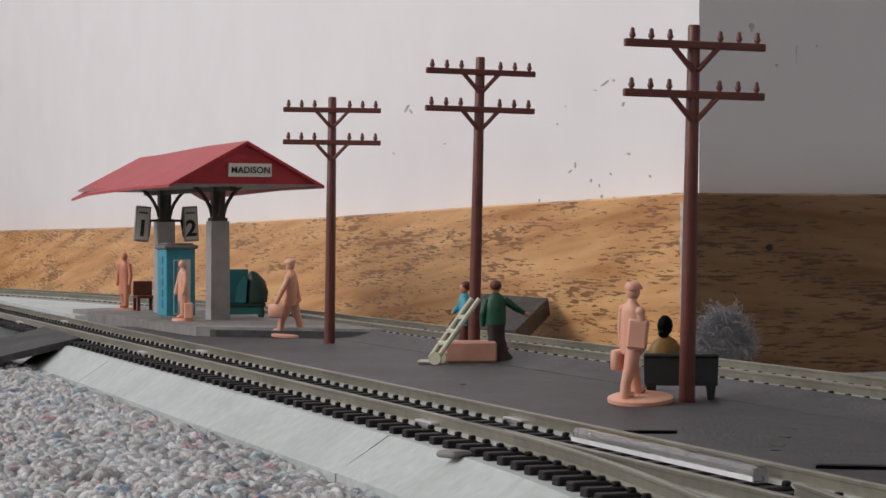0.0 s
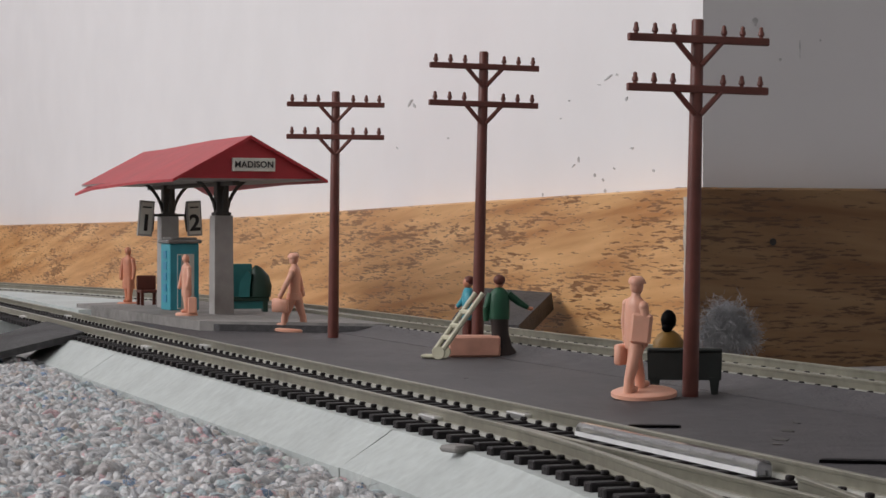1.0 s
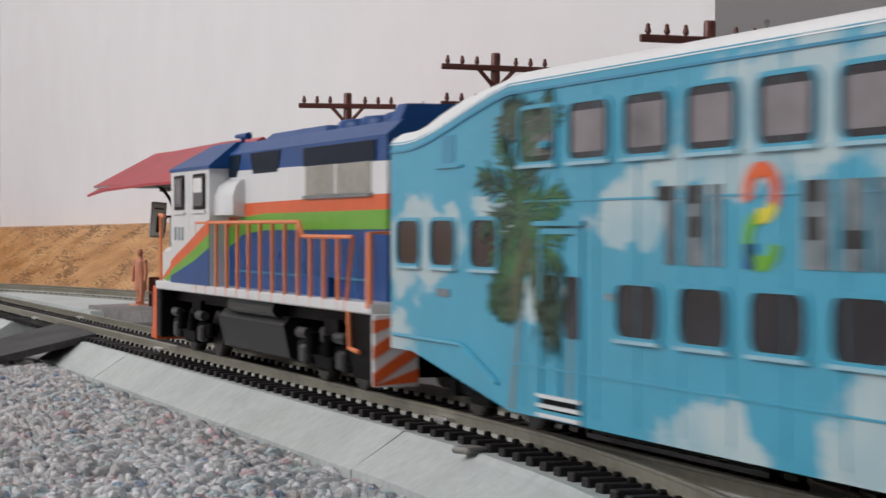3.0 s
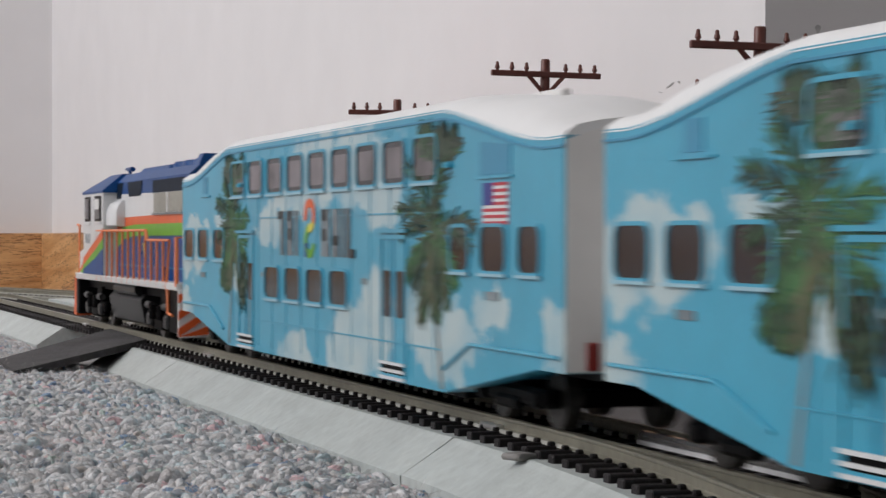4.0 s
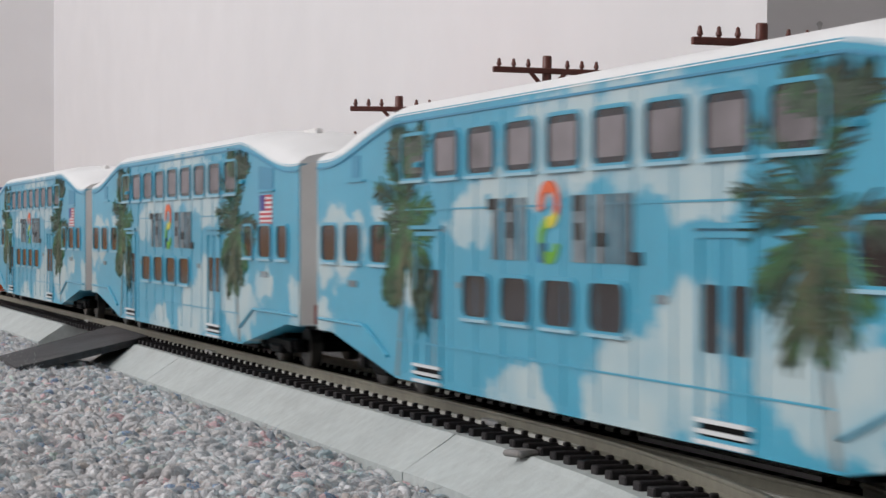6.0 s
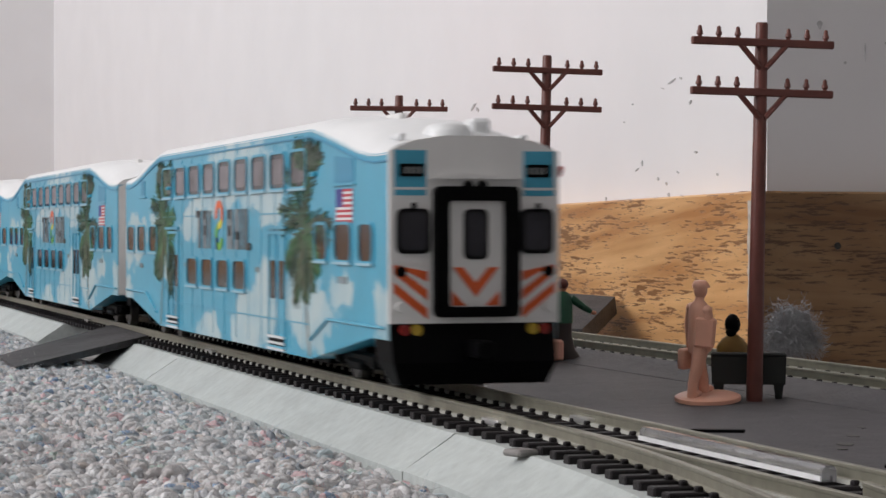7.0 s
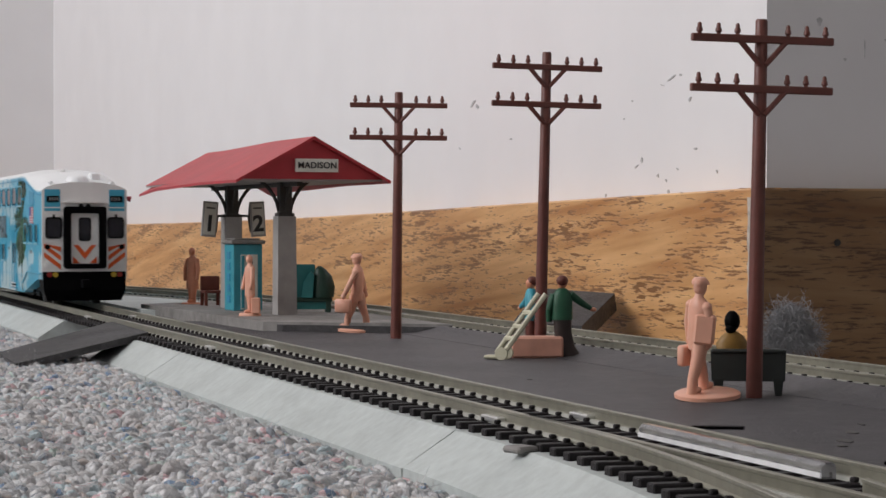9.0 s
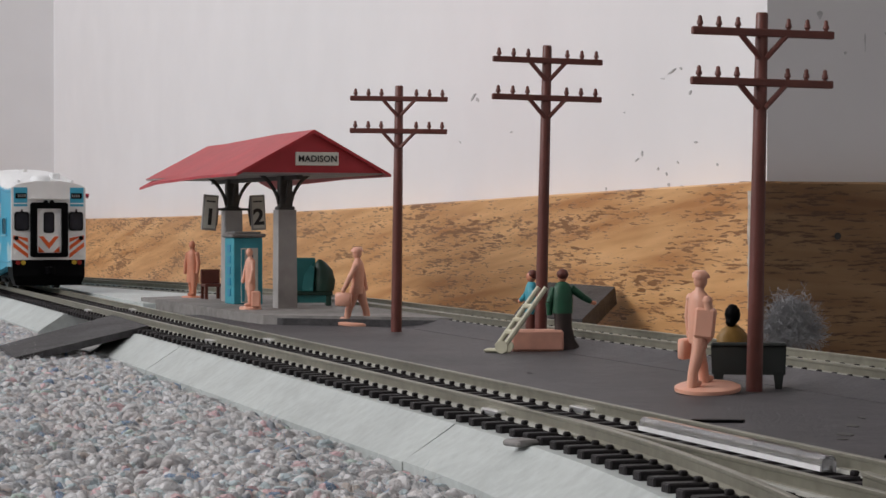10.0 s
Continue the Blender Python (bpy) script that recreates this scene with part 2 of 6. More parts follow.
PALM1 = material("dark_palm_green", (0.030, 0.066, 0.036), 0.45, vary=0.35, scale=260)
PALM2 = material("grey_palm_green", (0.075, 0.105, 0.078), 0.45, vary=0.3, scale=260)
PALM4 = material("olive_brown_palm", (0.092, 0.098, 0.052), 0.45, vary=0.3, scale=260)
PALM3 = material("mid_palm_green", (0.046, 0.150, 0.052), 0.45, vary=0.3, scale=260)
TRUNK = material("grey_printed_trunk", (0.22, 0.235, 0.235), 0.45, vary=0.15, scale=200)
LETTER = material("grey_letter_print", (0.20, 0.24, 0.26), 0.4, vary=0.4, scale=300, stain_or_shade=(0.06, 0.085, 0.10))
RAILORANGE = material("bright_orange_handrail_paint", (0.82, 0.24, 0.09), 0.45, vary=0.06, scale=200)
BLIND = material("lilac_grey_window_blind", (0.24, 0.22, 0.235), 0.6, vary=0.25, scale=140)
TANKSHEEN = material("grey_fuel_tank_paint", (0.011, 0.0115, 0.0125), 0.32, spec=0.2, vary=0.12, scale=200)
PALEBLUE = material("pale_blue_ledge", (0.30, 0.52, 0.62), 0.35, vary=0.05, scale=150)
ORANGE = material("orange_paint", (0.72, 0.115, 0.022), 0.4, vary=0.06, scale=200)
LIME = material("lime_green_paint", (0.13, 0.40, 0.018), 0.35, vary=0.05, scale=150)
BLUE = material("royal_blue_paint", (0.005, 0.066, 0.245), 0.38, spec=0.25, vary=0.08, scale=150)
# lighter than BLACK: highlights on the running gear are put into this grey
GEAR_HIGHLIGHT = material("running_gear_highlight_grey", (0.035, 0.035, 0.037), 0.4, spec=0.3, vary=0.3, scale=400)
TANKGREY = material("dark_grey_tank", (0.005, 0.005, 0.006), 0.45, spec=0.1, vary=0.15, scale=200)
HOODDARK = material("dark_navy_grille_paint", (0.004, 0.014, 0.032), 0.5, spec=0.12, vary=0.2, scale=300)
RADGREY = material("tan_grey_grille", (0.33, 0.32, 0.28), 0.6, vary=0.12, scale=500)
YELLOW = material("yellow_print", (0.70, 0.62, 0.05), 0.4, vary=0.05)
FLAGRED = material("flag_red", (0.50, 0.03, 0.05), 0.4, vary=0.05)
FLAGBLUE = material("flag_blue", (0.03, 0.04, 0.25), 0.4, vary=0.05)
WHEEL = material("dull_steel_wheel", (0.05, 0.048, 0.046), 0.4, metal=0.7, vary=0.15, scale=500)
LENS_RED = material("red_marker_lens", (0.25, 0.02, 0.015), 0.2, vary=0.02)
LENS_AMBER = material("amber_marker_lens", (0.45, 0.30, 0.03), 0.2, vary=0.02)
CLEAR = glassy("clear_plastic_bar", (0.95, 0.95, 0.97), 0.14, 0.9)
# near-white for the window's glint, painted along the bar's edge
BAR_GLINT = material("painted_bar_glint", (0.85, 0.85, 0.86), 0.35, vary=0.06, scale=400)
DUST = material("grey_blue_lint", (0.30, 0.30, 0.31), 0.95, vary=0.2, scale=300, spec=0.1)
SCUFF = material("grey_wall_scuff", (0.56, 0.555, 0.56), 0.7, vary=0.2)
PLASTERCUT = material("raw_white_board_edge", (0.55, 0.50, 0.44), 0.8, vary=0.2, scale=400)


# ---------------------------------------------------------------- mesh tools
class Shape:
    """Collects simple solids into one mesh."""

    def __init__(self):
        self.v, self.f, self.twin = [], [], False

    def add(self, verts, faces):
        k = len(self.v)
        self.v += [tuple(p) for p in verts]
        self.f += [tuple(i + k for i in f) for f in faces]
        return self

    def box(self, x0, x1, y0, y1, z0, z1, b=0.0):
        """A box with its edges chamfered by b."""
        if b <= 0:
            vs = [(x, y, z) for x in (x0, x1) for y in (y0, y1) for z in (z0, z1)]
            return self.add(vs, [(0, 1, 3, 2), (4, 6, 7, 5), (0, 4, 5, 1), (2, 3, 7, 6), (0, 2, 6, 4), (1, 5, 7, 3)])
        bm = bmesh.new()
        bmesh.ops.create_cube(bm, size=1.0)
        for w in bm.verts:
            w.co = ((x0 + x1) / 2 + w.co.x * (x1 - x0), (y0 + y1) / 2 + w.co.y * (y1 - y0), (z0 + z1) / 2 + w.co.z * (z1 - z0))
        bmesh.ops.bevel(bm, geom=list(bm.edges), offset=b, segments=1, affect="EDGES")
        bm.verts.index_update()
        self.add([w.co[:] for w in bm.verts], [[w.index for w in f.verts] for f in bm.faces])
        bm.free()
        return self

    def prism(self, poly, lo, hi, axis="y"):
        """A polygon (two coordinates each) pushed from lo to hi along an axis."""
        n = len(poly)

        def at(p, h):
            return (p[0], h, p[1]) if axis == "y" else (h, p[0], p[1]) if axis == "x" else (p[0], p[1], h)

        vs = [at(p, lo) for p in poly] + [at(p, hi) for p in poly]
        fs = [tuple(range(n)), tuple(range(2 * n - 1, n - 1, -1))]
        fs += [(i, i + n, (i + 1) % n + n, (i + 1) % n) for i in range(n)]
        return self.add(vs, fs)

    def rod(self, p, q, r0, r1=None, n=8):
        """A round bar from p to q, tapered."""
        r1 = r0 if r1 is None else r1
        p, q = Vector(p), Vector(q)
        d = (q - p).normalized()
        a = d.orthogonal().normalized()
        c = d.cross(a)
        vs = []
        for o, r in ((p, r0), (q, r1)):
            vs += [o + (a * math.cos(t) + c * math.sin(t)) * r for t in (2 * math.pi * k / n for k in range(n))]
        fs = [tuple(range(n - 1, -1, -1)), tuple(range(n, 2 * n))] + [(i, (i + 1) % n, (i + 1) % n + n, i + n) for i in range(n)]
        return self.add(vs, fs)

    def tube(self, pts, r, n=6):
        """A bent round bar through the points."""
        pts = [Vector(p) for p in pts]
        rings, side = [], None
        for i, p in enumerate(pts):
            d = (pts[min(i + 1, len(pts) - 1)] - pts[max(i - 1, 0)]).normalized()
            side = d.orthogonal().normalized() if side is None else (side - d * side.dot(d)).normalized()
            up = d.cross(side)
            rings.append([p + (side * math.cos(t) + up * math.sin(t)) * r for t in (2 * math.pi * k / n for k in range(n))])
        return self.loft(rings)

    def loft(self, rings):
        """Skin over closed rings of equal length, capped."""
        n = len(rings[0])
        vs = [p for ring in rings for p in ring]
        fs = [tuple(range(n - 1, -1, -1)), tuple(range(len(vs) - n, len(vs)))]
        for k in range(len(rings) - 1):
            fs += [(k * n + i, k * n + (i + 1) % n, (k + 1) * n + (i + 1) % n, (k + 1) * n + i) for i in range(n)]
        return self.add(vs, fs)

    def body(self, levels, n=12):
        """Oval rings stacked: (x, y, z, half width x, half width y)."""
        return self.loft([[(x + a * math.cos(t), y + b * math.sin(t), z) for t in (2 * math.pi * k / n for k in range(n))] for x, y, z, a, b in levels])

    def ball(self, c, rx, ry, rz, n=10, m=6):
        rings = []
        for k in range(1, m):
            t = math.pi * k / m
            rings.append((c[0], c[1], c[2] - rz * math.cos(t), rx * math.sin(t), ry * math.sin(t)))
        return self.body([(c[0], c[1], c[2] - rz * 0.995, rx * 0.12, ry * 0.12), *rings, (c[0], c[1], c[2] + rz * 0.995, rx * 0.12, ry * 0.12)], n)

    def moved(self, m):
        self.v = [tuple(m @ Vector(p)) for p in self.v]
        return self

    def mesh(self, name, mat, smooth=None):
        me = bpy.data.meshes.new(name)
        me.from_pydata(self.v, [], self.f)
        bm = bmesh.new()
        bm.from_mesh(me)
        bmesh.ops.recalc_face_normals(bm, faces=list(bm.faces))
        if smooth:
            for f in bm.faces:
                f.smooth = True
            for e in bm.edges:
                if len(e.link_faces) == 2 and e.calc_face_angle(0) > radians(smooth):
                    e.smooth = False
        bm.to_mesh(me)
        bm.free()
        me.materials.append(mat)
        return me


def part(name, shape, mat, parent=None, label="", smooth=None, at=None):
    """Links a shape as one mesh under a thing or a part."""
    if isinstance(shape, Shape) and shape.twin:
        other = Shape().add([(p[0], -p[1], p[2]) for p in shape.v], shape.f)
        part(name, other, mat, parent, label, smooth, at)
    ob = new(name, shape.mesh(name, mat, smooth) if isinstance(shape, Shape) else shape)
    if parent is not None:
        ob.parent = parent
    if at is not None:
        ob.matrix_basis = at
    if label:
        tagged(ob, label)
    return ob


def thing(name, label, category, group="", at=None, kind=""):
    ob = new(name)
    ob.empty_display_size = 0.005
    tagged(ob, label, category, group, kind)
    if at is not None:
        ob.matrix_basis = at
    return ob


def solid(name, shape, mat, label, category="", kind="", group="", smooth=None, at=None):
    return tagged(part(name, shape, mat, None, "", smooth, at), label, category, group, kind)


def rounded(x0, x1, z0, z1, r, k=3):
    """Outline of a rectangle with round corners."""
    out = []
    for cx, cz, a in ((x1 - r, z1 - r, 0), (x0 + r, z1 - r, 90), (x0 + r, z0 + r, 180), (x1 - r, z0 + r, 270)):
        out += [(cx + r * math.cos(radians(a + 90 * i / k)), cz + r * math.sin(radians(a + 90 * i / k))) for i in range(k + 1)]
    return out


def frame_ring(shape, outer, inner, lo, hi):
    """A flat frame between two outlines, between two depths across y."""
    n = len(outer)
    vs = [(p[0], lo, p[1]) for p in outer] + [(p[0], hi, p[1]) for p in outer] + [(p[0], lo, p[1]) for p in inner] + [(p[0], hi, p[1]) for p in inner]
    fs = []
    for i in range(n):
        j = (i + 1) % n
        fs += [(i, j, n + j, n + i), (n + i, n + j, 3 * n + j, 3 * n + i), (2 * n + i, 3 * n + i, 3 * n + j, 2 * n + j), (i, 2 * n + i, 2 * n + j, j)]
    return shape.add(vs, fs)


# ---------------------------------------------------------------- the railway's line
LINE_START = Vector((0.0131, 0.4148, 0))
ALONG = Vector((-0.3007, 0.9537, 0))
ACROSS = Vector((0.9537, 0.3007, 0))
BEND_AT, BEND_R = 0.80, 0.457
LINE_TURN = math.atan2(ALONG.y, ALONG.x)


def line(s, off=0.0, z=0.0):
    """A place on the main track: s metres along it, off metres to the far side; and its heading."""
    if s <= BEND_AT:
        p = LINE_START + ALONG * s + ACROSS * off
        return Vector((p.x, p.y, z)), LINE_TURN
    t = (s - BEND_AT) / BEND_R
    mid = LINE_START + ALONG * BEND_AT - ACROSS * BEND_R
    out = ACROSS * math.cos(t) + ALONG * math.sin(t)
    p = mid + out * (BEND_R + off)
    return Vector((p.x, p.y, z)), LINE_TURN + t


SIDING_LIFT = 0.0012


def siding(s, off=0.0, z=0.0):
    """The track by the wall, parallel, then bending with the main one."""
    gap = 0.098
    if s > 0.42:
        gap -= (s - 0.42) ** 2 / 2 / 1.5
    p = LINE_START + ALONG * s + ACROSS * (gap + off)
    slope = -(s - 0.42) / 1.5 if s > 0.42 else 0.0
    return Vector((p.x, p.y, z + SIDING_LIFT)), LINE_TURN + math.atan(-slope)
# ---------------------------------------------------------------- the room
def wall_slab(name, a, b, z0, z1, thick, out, label, mat=WALL):
    """A wall from plan point a to b, its face on that line, thickened away from the room."""
    a, b = Vector(a), Vector(b)
    o = Vector(out) * thick
    sh = Shape()
    vs = [(p.x, p.y, z) for z in (z0, z1) for p in (a, b, b + o, a + o)]
    sh.add(vs, [(0, 1, 2, 3), (7, 6, 5, 4), (0, 4, 5, 1), (1, 5, 6, 2), (2, 6, 7, 3), (3, 7, 4, 0)])
    return solid(name, sh, mat, label, kind="structure")


LONG, DEEP, HIGH = 1.225, 2.4, 2.4
BEHIND = -3.2
wall_slab("wall_north", room(0, 0), room(LONG, 0), FLOOR_Z, HIGH, 0.1, -E2, "white painted plaster wall with small scuffs and nail marks")
wall_slab("wall_return", room(0.0, -0.1), room(0.0, -2.0), FLOOR_Z, HIGH, 0.1, E1, "white painted wall return in shade beside an outside corner")
wall_slab("wall_east", room(BEHIND, -2.0), room(0, -2.0), FLOOR_Z, HIGH, 0.1, -E2, "plain white painted wall")
wall_slab("wall_far", room(LONG, 0), room(LONG, DEEP), FLOOR_Z, HIGH, 0.1, E1, "plain white painted wall")
wall_slab("wall_behind", room(BEHIND, -2.0), room(BEHIND, DEEP), FLOOR_Z, HIGH, 0.1, -E1, "plain white painted wall behind")
# window wall: sill, head and two sides around the opening
W0, W1, SILL, HEAD = -0.62, 0.78, 0.70, 2.0
wall_slab("wall_window_1", room(BEHIND, DEEP), room(W0, DEEP), FLOOR_Z, HIGH, 0.12, E2, "white painted wall beside the window")
wall_slab("wall_window_2", room(W1, DEEP), room(LONG, DEEP), FLOOR_Z, HIGH, 0.12, E2, "white painted wall beside the window")
wall_slab("wall_window_3", room(W0, DEEP), room(W1, DEEP), FLOOR_Z, SILL, 0.12, E2, "white painted wall under the window")
wall_slab("wall_window_4", room(W0, DEEP), room(W1, DEEP), HEAD, HIGH, 0.12, E2, "white painted wall over the window")


def ceiling():
    sh = Shape()
    c = [room(BEHIND - 0.1, -2.1), room(LONG + 0.1, -2.1), room(LONG + 0.1, DEEP + 0.12), room(BEHIND - 0.1, DEEP + 0.12)]
    sh.prism([(p.x, p.y) for p in c], HIGH, HIGH + 0.08, "z")
    solid("ceiling", sh, CEIL, "plain white ceiling", kind="structure")


ceiling()


def floor():
    sh = Shape()
    c = [room(BEHIND - 0.1, -2.1), room(LONG + 0.1, -2.1), room(LONG + 0.1, DEEP + 0.12), room(BEHIND - 0.1, DEEP + 0.12)]
    sh.prism([(p.x, p.y) for p in c], FLOOR_Z - 0.05, FLOOR_Z, "z")
    solid("floor", sh, CARPET, "grey flecked looped carpet", kind="structure")


floor()


def baseboard(name, start, way, out, tops, thick, label, mat=OAK):
    """An oak board along a wall, in its own frame so that the grain runs along it; tops: (distance, height)."""
    sh = Shape()
    z0 = FLOOR_Z
    rings = []
    for d, top in tops:
        rings.append([(d, 0.0, z0), (d, -thick, z0), (d, -thick, top - 0.0007), (d, -thick + 0.0006, top - 0.0001), (d, -0.002, top), (d, 0.0, top)])
    sh.loft(rings)
    way, out = Vector(way), Vector(out)
    m = Matrix(((way.x, -out.x, 0, start.x), (way.y, -out.y, 0, start.y), (0, 0, 1, 0), (0, 0, 0, 1)))
    ob = solid(name, sh, mat, label, kind="structure", at=m)
    return ob


baseboard("baseboard_1", room(-0.0102, 0.0005), E1, E2, [(0, 0.0430), (0.158, 0.0407), (0.353, 0.0376), (0.533, 0.0353), (0.745, 0.0339), (1.1, 0.0325), (LONG + 0.0100, 0.0322)], 0.010, "varnished oak baseboard along the white wall")
baseboard("baseboard_2", room(-0.0005, 0.0098), -E2, -E1, [(0, 0.0430), (0.6, 0.0432), (2.0, 0.0434)], 0.010, "oak baseboard round the wall corner, its shade put into the colour", SHADED_OAK)


baseboard("baseboard_3", room(LONG - 0.0003, 0.0102), E2, -E1, [(0, 0.0322), (2.3, 0.0322)], 0.010, "varnished oak baseboard along the end wall")


def raw_edge():
    """The rough cut end where the two boards meet at the corner."""
    rnd = random.Random(6)
    sh = Shape()
    o = room(-0.0104, 0.0106)
    rings = []
    for k in range(16):
        z = FLOOR_Z + (0.0400 - FLOOR_Z) * k / 15
        w = 0.0008 + 0.0007 * rnd.random()
        rings.append([(o.x + E1.x * p + E2.x * q, o.y + E1.y * p + E2.y * q, z) for p, q in ((-w, -0.001), (w, -0.001), (w, w * 0.7), (-w, w * 0.7))])
    sh.loft(rings)
    solid("trim_corner", sh, PLASTERCUT, "rough pale cut edge of the oak boards at the corner", kind="structure")


raw_edge()


def wall_marks():
    """Small chips, scratches and scuffs on the long wall."""
    rnd = random.Random(4)
    for a, z, w, h, tilt in ((0.0907, 0.0544, 0.0023, 0.0027, 10), (0.0948, 0.0523, 0.0047, 0.0006, -20), (0.0779, 0.0486, 0.0018, 0.0017, -10), (0.0713, 0.0469, 0.0018, 0.0015, 15), (0.0695, 0.0430, 0.0022, 0.0017, 0),
                            (0.0625, 0.0505, 0.0022, 0.0009, 20), (0.0490, 0.0569, 0.0033, 0.0011, 0), (0.0334, 0.0491, 0.0016, 0.0016, 0), (0.0677, 0.0812, 0.0087, 0.0008, -15), (0.0604, 0.0819, 0.0021, 0.0011, 0),
                            (0.0532, 0.0734, 0.0017, 0.0030, 40), (0.0744, 0.0793, 0.0044, 0.0006, 10), (0.2561, 0.0825, 0.0080, 0.0021, -25), (0.2509, 0.0809, 0.0046, 0.0023, 20), (0.0986, 0.0752, 0.0019, 0.0008, 0),
                            (0.1057, 0.0692, 0.0019, 0.0006, 0), (0.2136, 0.0662, 0.0030, 0.0009, 0), (0.2716, 0.0642, 0.0034, 0.0007, 20), (0.0595, 0.0425, 0.0017, 0.0008, 0), (0.1213, 0.0424, 0.0015, 0.0016, 0)):
        sh = Shape()
        n = 9
        ring = []
        for k in range(n):
            t = 2 * math.pi * k / n
            q = 0.6 + 0.5 * rnd.random()
            x, y = w * 0.42 * q * math.cos(t), h * 0.42 * q * math.sin(t)
            c, s_ = math.cos(radians(tilt)), math.sin(radians(tilt))
            ring.append((x * c - y * s_, x * s_ + y * c))
        sh.prism(ring, -0.0001, 0.0003, "y")
        p = room(a, 0.0, z)
        m = Matrix(((E1.x, E2.x, 0, p.x), (E1.y, E2.y, 0, p.y), (0, 0, 1, z), (0, 0, 0, 1)))
        solid("wall_scuff", sh, SCUFF, "small grey chip in the white wall paint", "wall mark", group="marks on the wall", at=m)


wall_marks()



def corner_wall_marks():
    """Two scuffs and a scratch on the return wall, and a nail head in its board."""
    turn = math.degrees(math.atan2(-E2.y, -E2.x))
    for m, z, w, h in ((0.0184, 0.0951, 0.0022, 0.0028), (0.0275, 0.0835, 0.0012, 0.0010), (0.0345, 0.0870, 0.0004, 0.0060), (0.0420, 0.0900, 0.0008, 0.0008)):
        p = room(0.0, -m, z)
        ring = [(w * 0.5 * math.cos(t) * (0.8 + 0.3 * math.sin(3 * t)), h * 0.5 * math.sin(t)) for t in (2 * math.pi * k / 12 for k in range(12))]
        solid("wall_scuff", Shape().prism(ring, -0.0002, 0.0001, "y"), SCUFF, "faint grey scuff on the white return wall", "wall mark", "marks on the wall", at=Matrix.Translation(p) @ pose(0, 0, 0, 0, 0, turn))
    p = room(-0.0105, -0.0188, 0.0262)
    solid("nail_head", Shape().rod((0, -0.0004, 0), (0, 0.0006, 0), 0.0011, 0.0012, 12), WHEEL, "dull metal nail head in the shaded oak board", "nail", at=Matrix.Translation(p) @ pose(0, 0, 0, 0, 0, turn))


corner_wall_marks()

# ---------------------------------------------------------------- ground of the layout
def ground_board():
    """The charcoal board between the two tracks."""
    sh = Shape()
    near = [line(s, 0.0215)[0] for s in (-0.45, 0.02, 0.30, 0.44)]
    far = [siding(s, -0.0150)[0] for s in (0.46, 0.30, 0.02, -0.45)]
    sh.prism([(p.x, p.y) for p in near + far], FLOOR_Z, GROUND_Z, "z")
    solid("ground", sh, MAT, "charcoal grey base board between the tracks", kind="structure")


ground_board()


def board_shoulder():
    """The board's edge swells up against the roadbed of the track by the wall."""
    sh = Shape()
    rings = []
    for k in range(24):
        s = -0.45 + 0.90 * k / 23
        rings.append([siding(s, o, z - SIDING_LIFT)[0] for o, z in ((-0.0240, GROUND_Z - 0.001), (-0.0240, GROUND_Z + 0.0001), (-0.0190, GROUND_Z + 0.0006), (-0.0150, -0.0024), (-0.0131, -0.0016), (-0.0118, -0.0015), (-0.0118, GROUND_Z - 0.001))])
    sh.loft(rings)
    solid("ground_shoulder", sh, MAT, "charcoal board edge swelling against the roadbed by the wall", kind="structure", smooth=60)


board_shoulder()


def strip(sh, way, s0, s1, prof, step=0.02):
    """Sweeps a profile of (offset, z) along a track."""
    k = max(1, round((s1 - s0) / step)) if way is line and s1 > BEND_AT or way is siding else 1
    rings = []
    for i in range(k + 1):
        s = s0 + (s1 - s0) * i / k
        rings.append([way(s, o, z)[0] for o, z in prof])
    return sh.loft(rings)


SIDING_TIE = material("grey_olive_plastic_tie", (0.26, 0.26, 0.225), 0.6, vary=0.15, scale=400)
RAIL_TOP, TIE_TOP, TIE_LOW = -0.0009, -0.0033, -0.0048
FOOT_OFF, FOOT_Z = -0.0262, -0.0108


def roadbed(way, name, cuts, prof, label, mat=ROADBED):
    """Plastic roadbed in sections, swept along a track."""
    base = thing(name, label, "roadbed")
    for a, b in zip(cuts, cuts[1:]):
        sh = Shape()
        strip(sh, way, a + 0.0003, b - 0.0003, prof)
        part("section", sh, mat, base)
    return base


MAIN_BED = [(FOOT_OFF, FLOOR_Z), (FOOT_OFF, FOOT_Z - 0.0002), (FOOT_OFF + 0.0003, FOOT_Z), (-0.0178, TIE_LOW - 0.0007), (-0.0166, TIE_LOW + 0.0002), (0.0172, TIE_LOW + 0.0002), (0.0212, TIE_LOW + 0.0001), (0.0252, FLOOR_Z)]
SIDING_BED = [(-0.0128, FLOOR_Z), (-0.0116, TIE_TOP - 0.0012), (-0.0106, TIE_TOP - 0.0004), (0.0106, TIE_TOP - 0.0004), (0.0130, FLOOR_Z)]
roadbed(line, "main_roadbed", [-0.016, 0.238, 0.338], MAIN_BED, "pale grey plastic roadbed sections with sloping shoulders")
roadbed(line, "far_roadbed", [0.470, 0.628, 0.80, 1.1, 1.6, 2.2], MAIN_BED, "pale grey plastic roadbed sections with sloping shoulders")
roadbed(siding, "siding_roadbed", [-0.60, -0.2, 0.03, 0.26, 0.49, 0.72, 0.95], SIDING_BED, "olive grey plastic roadbed of the track by the wall", SIDING_TIE)


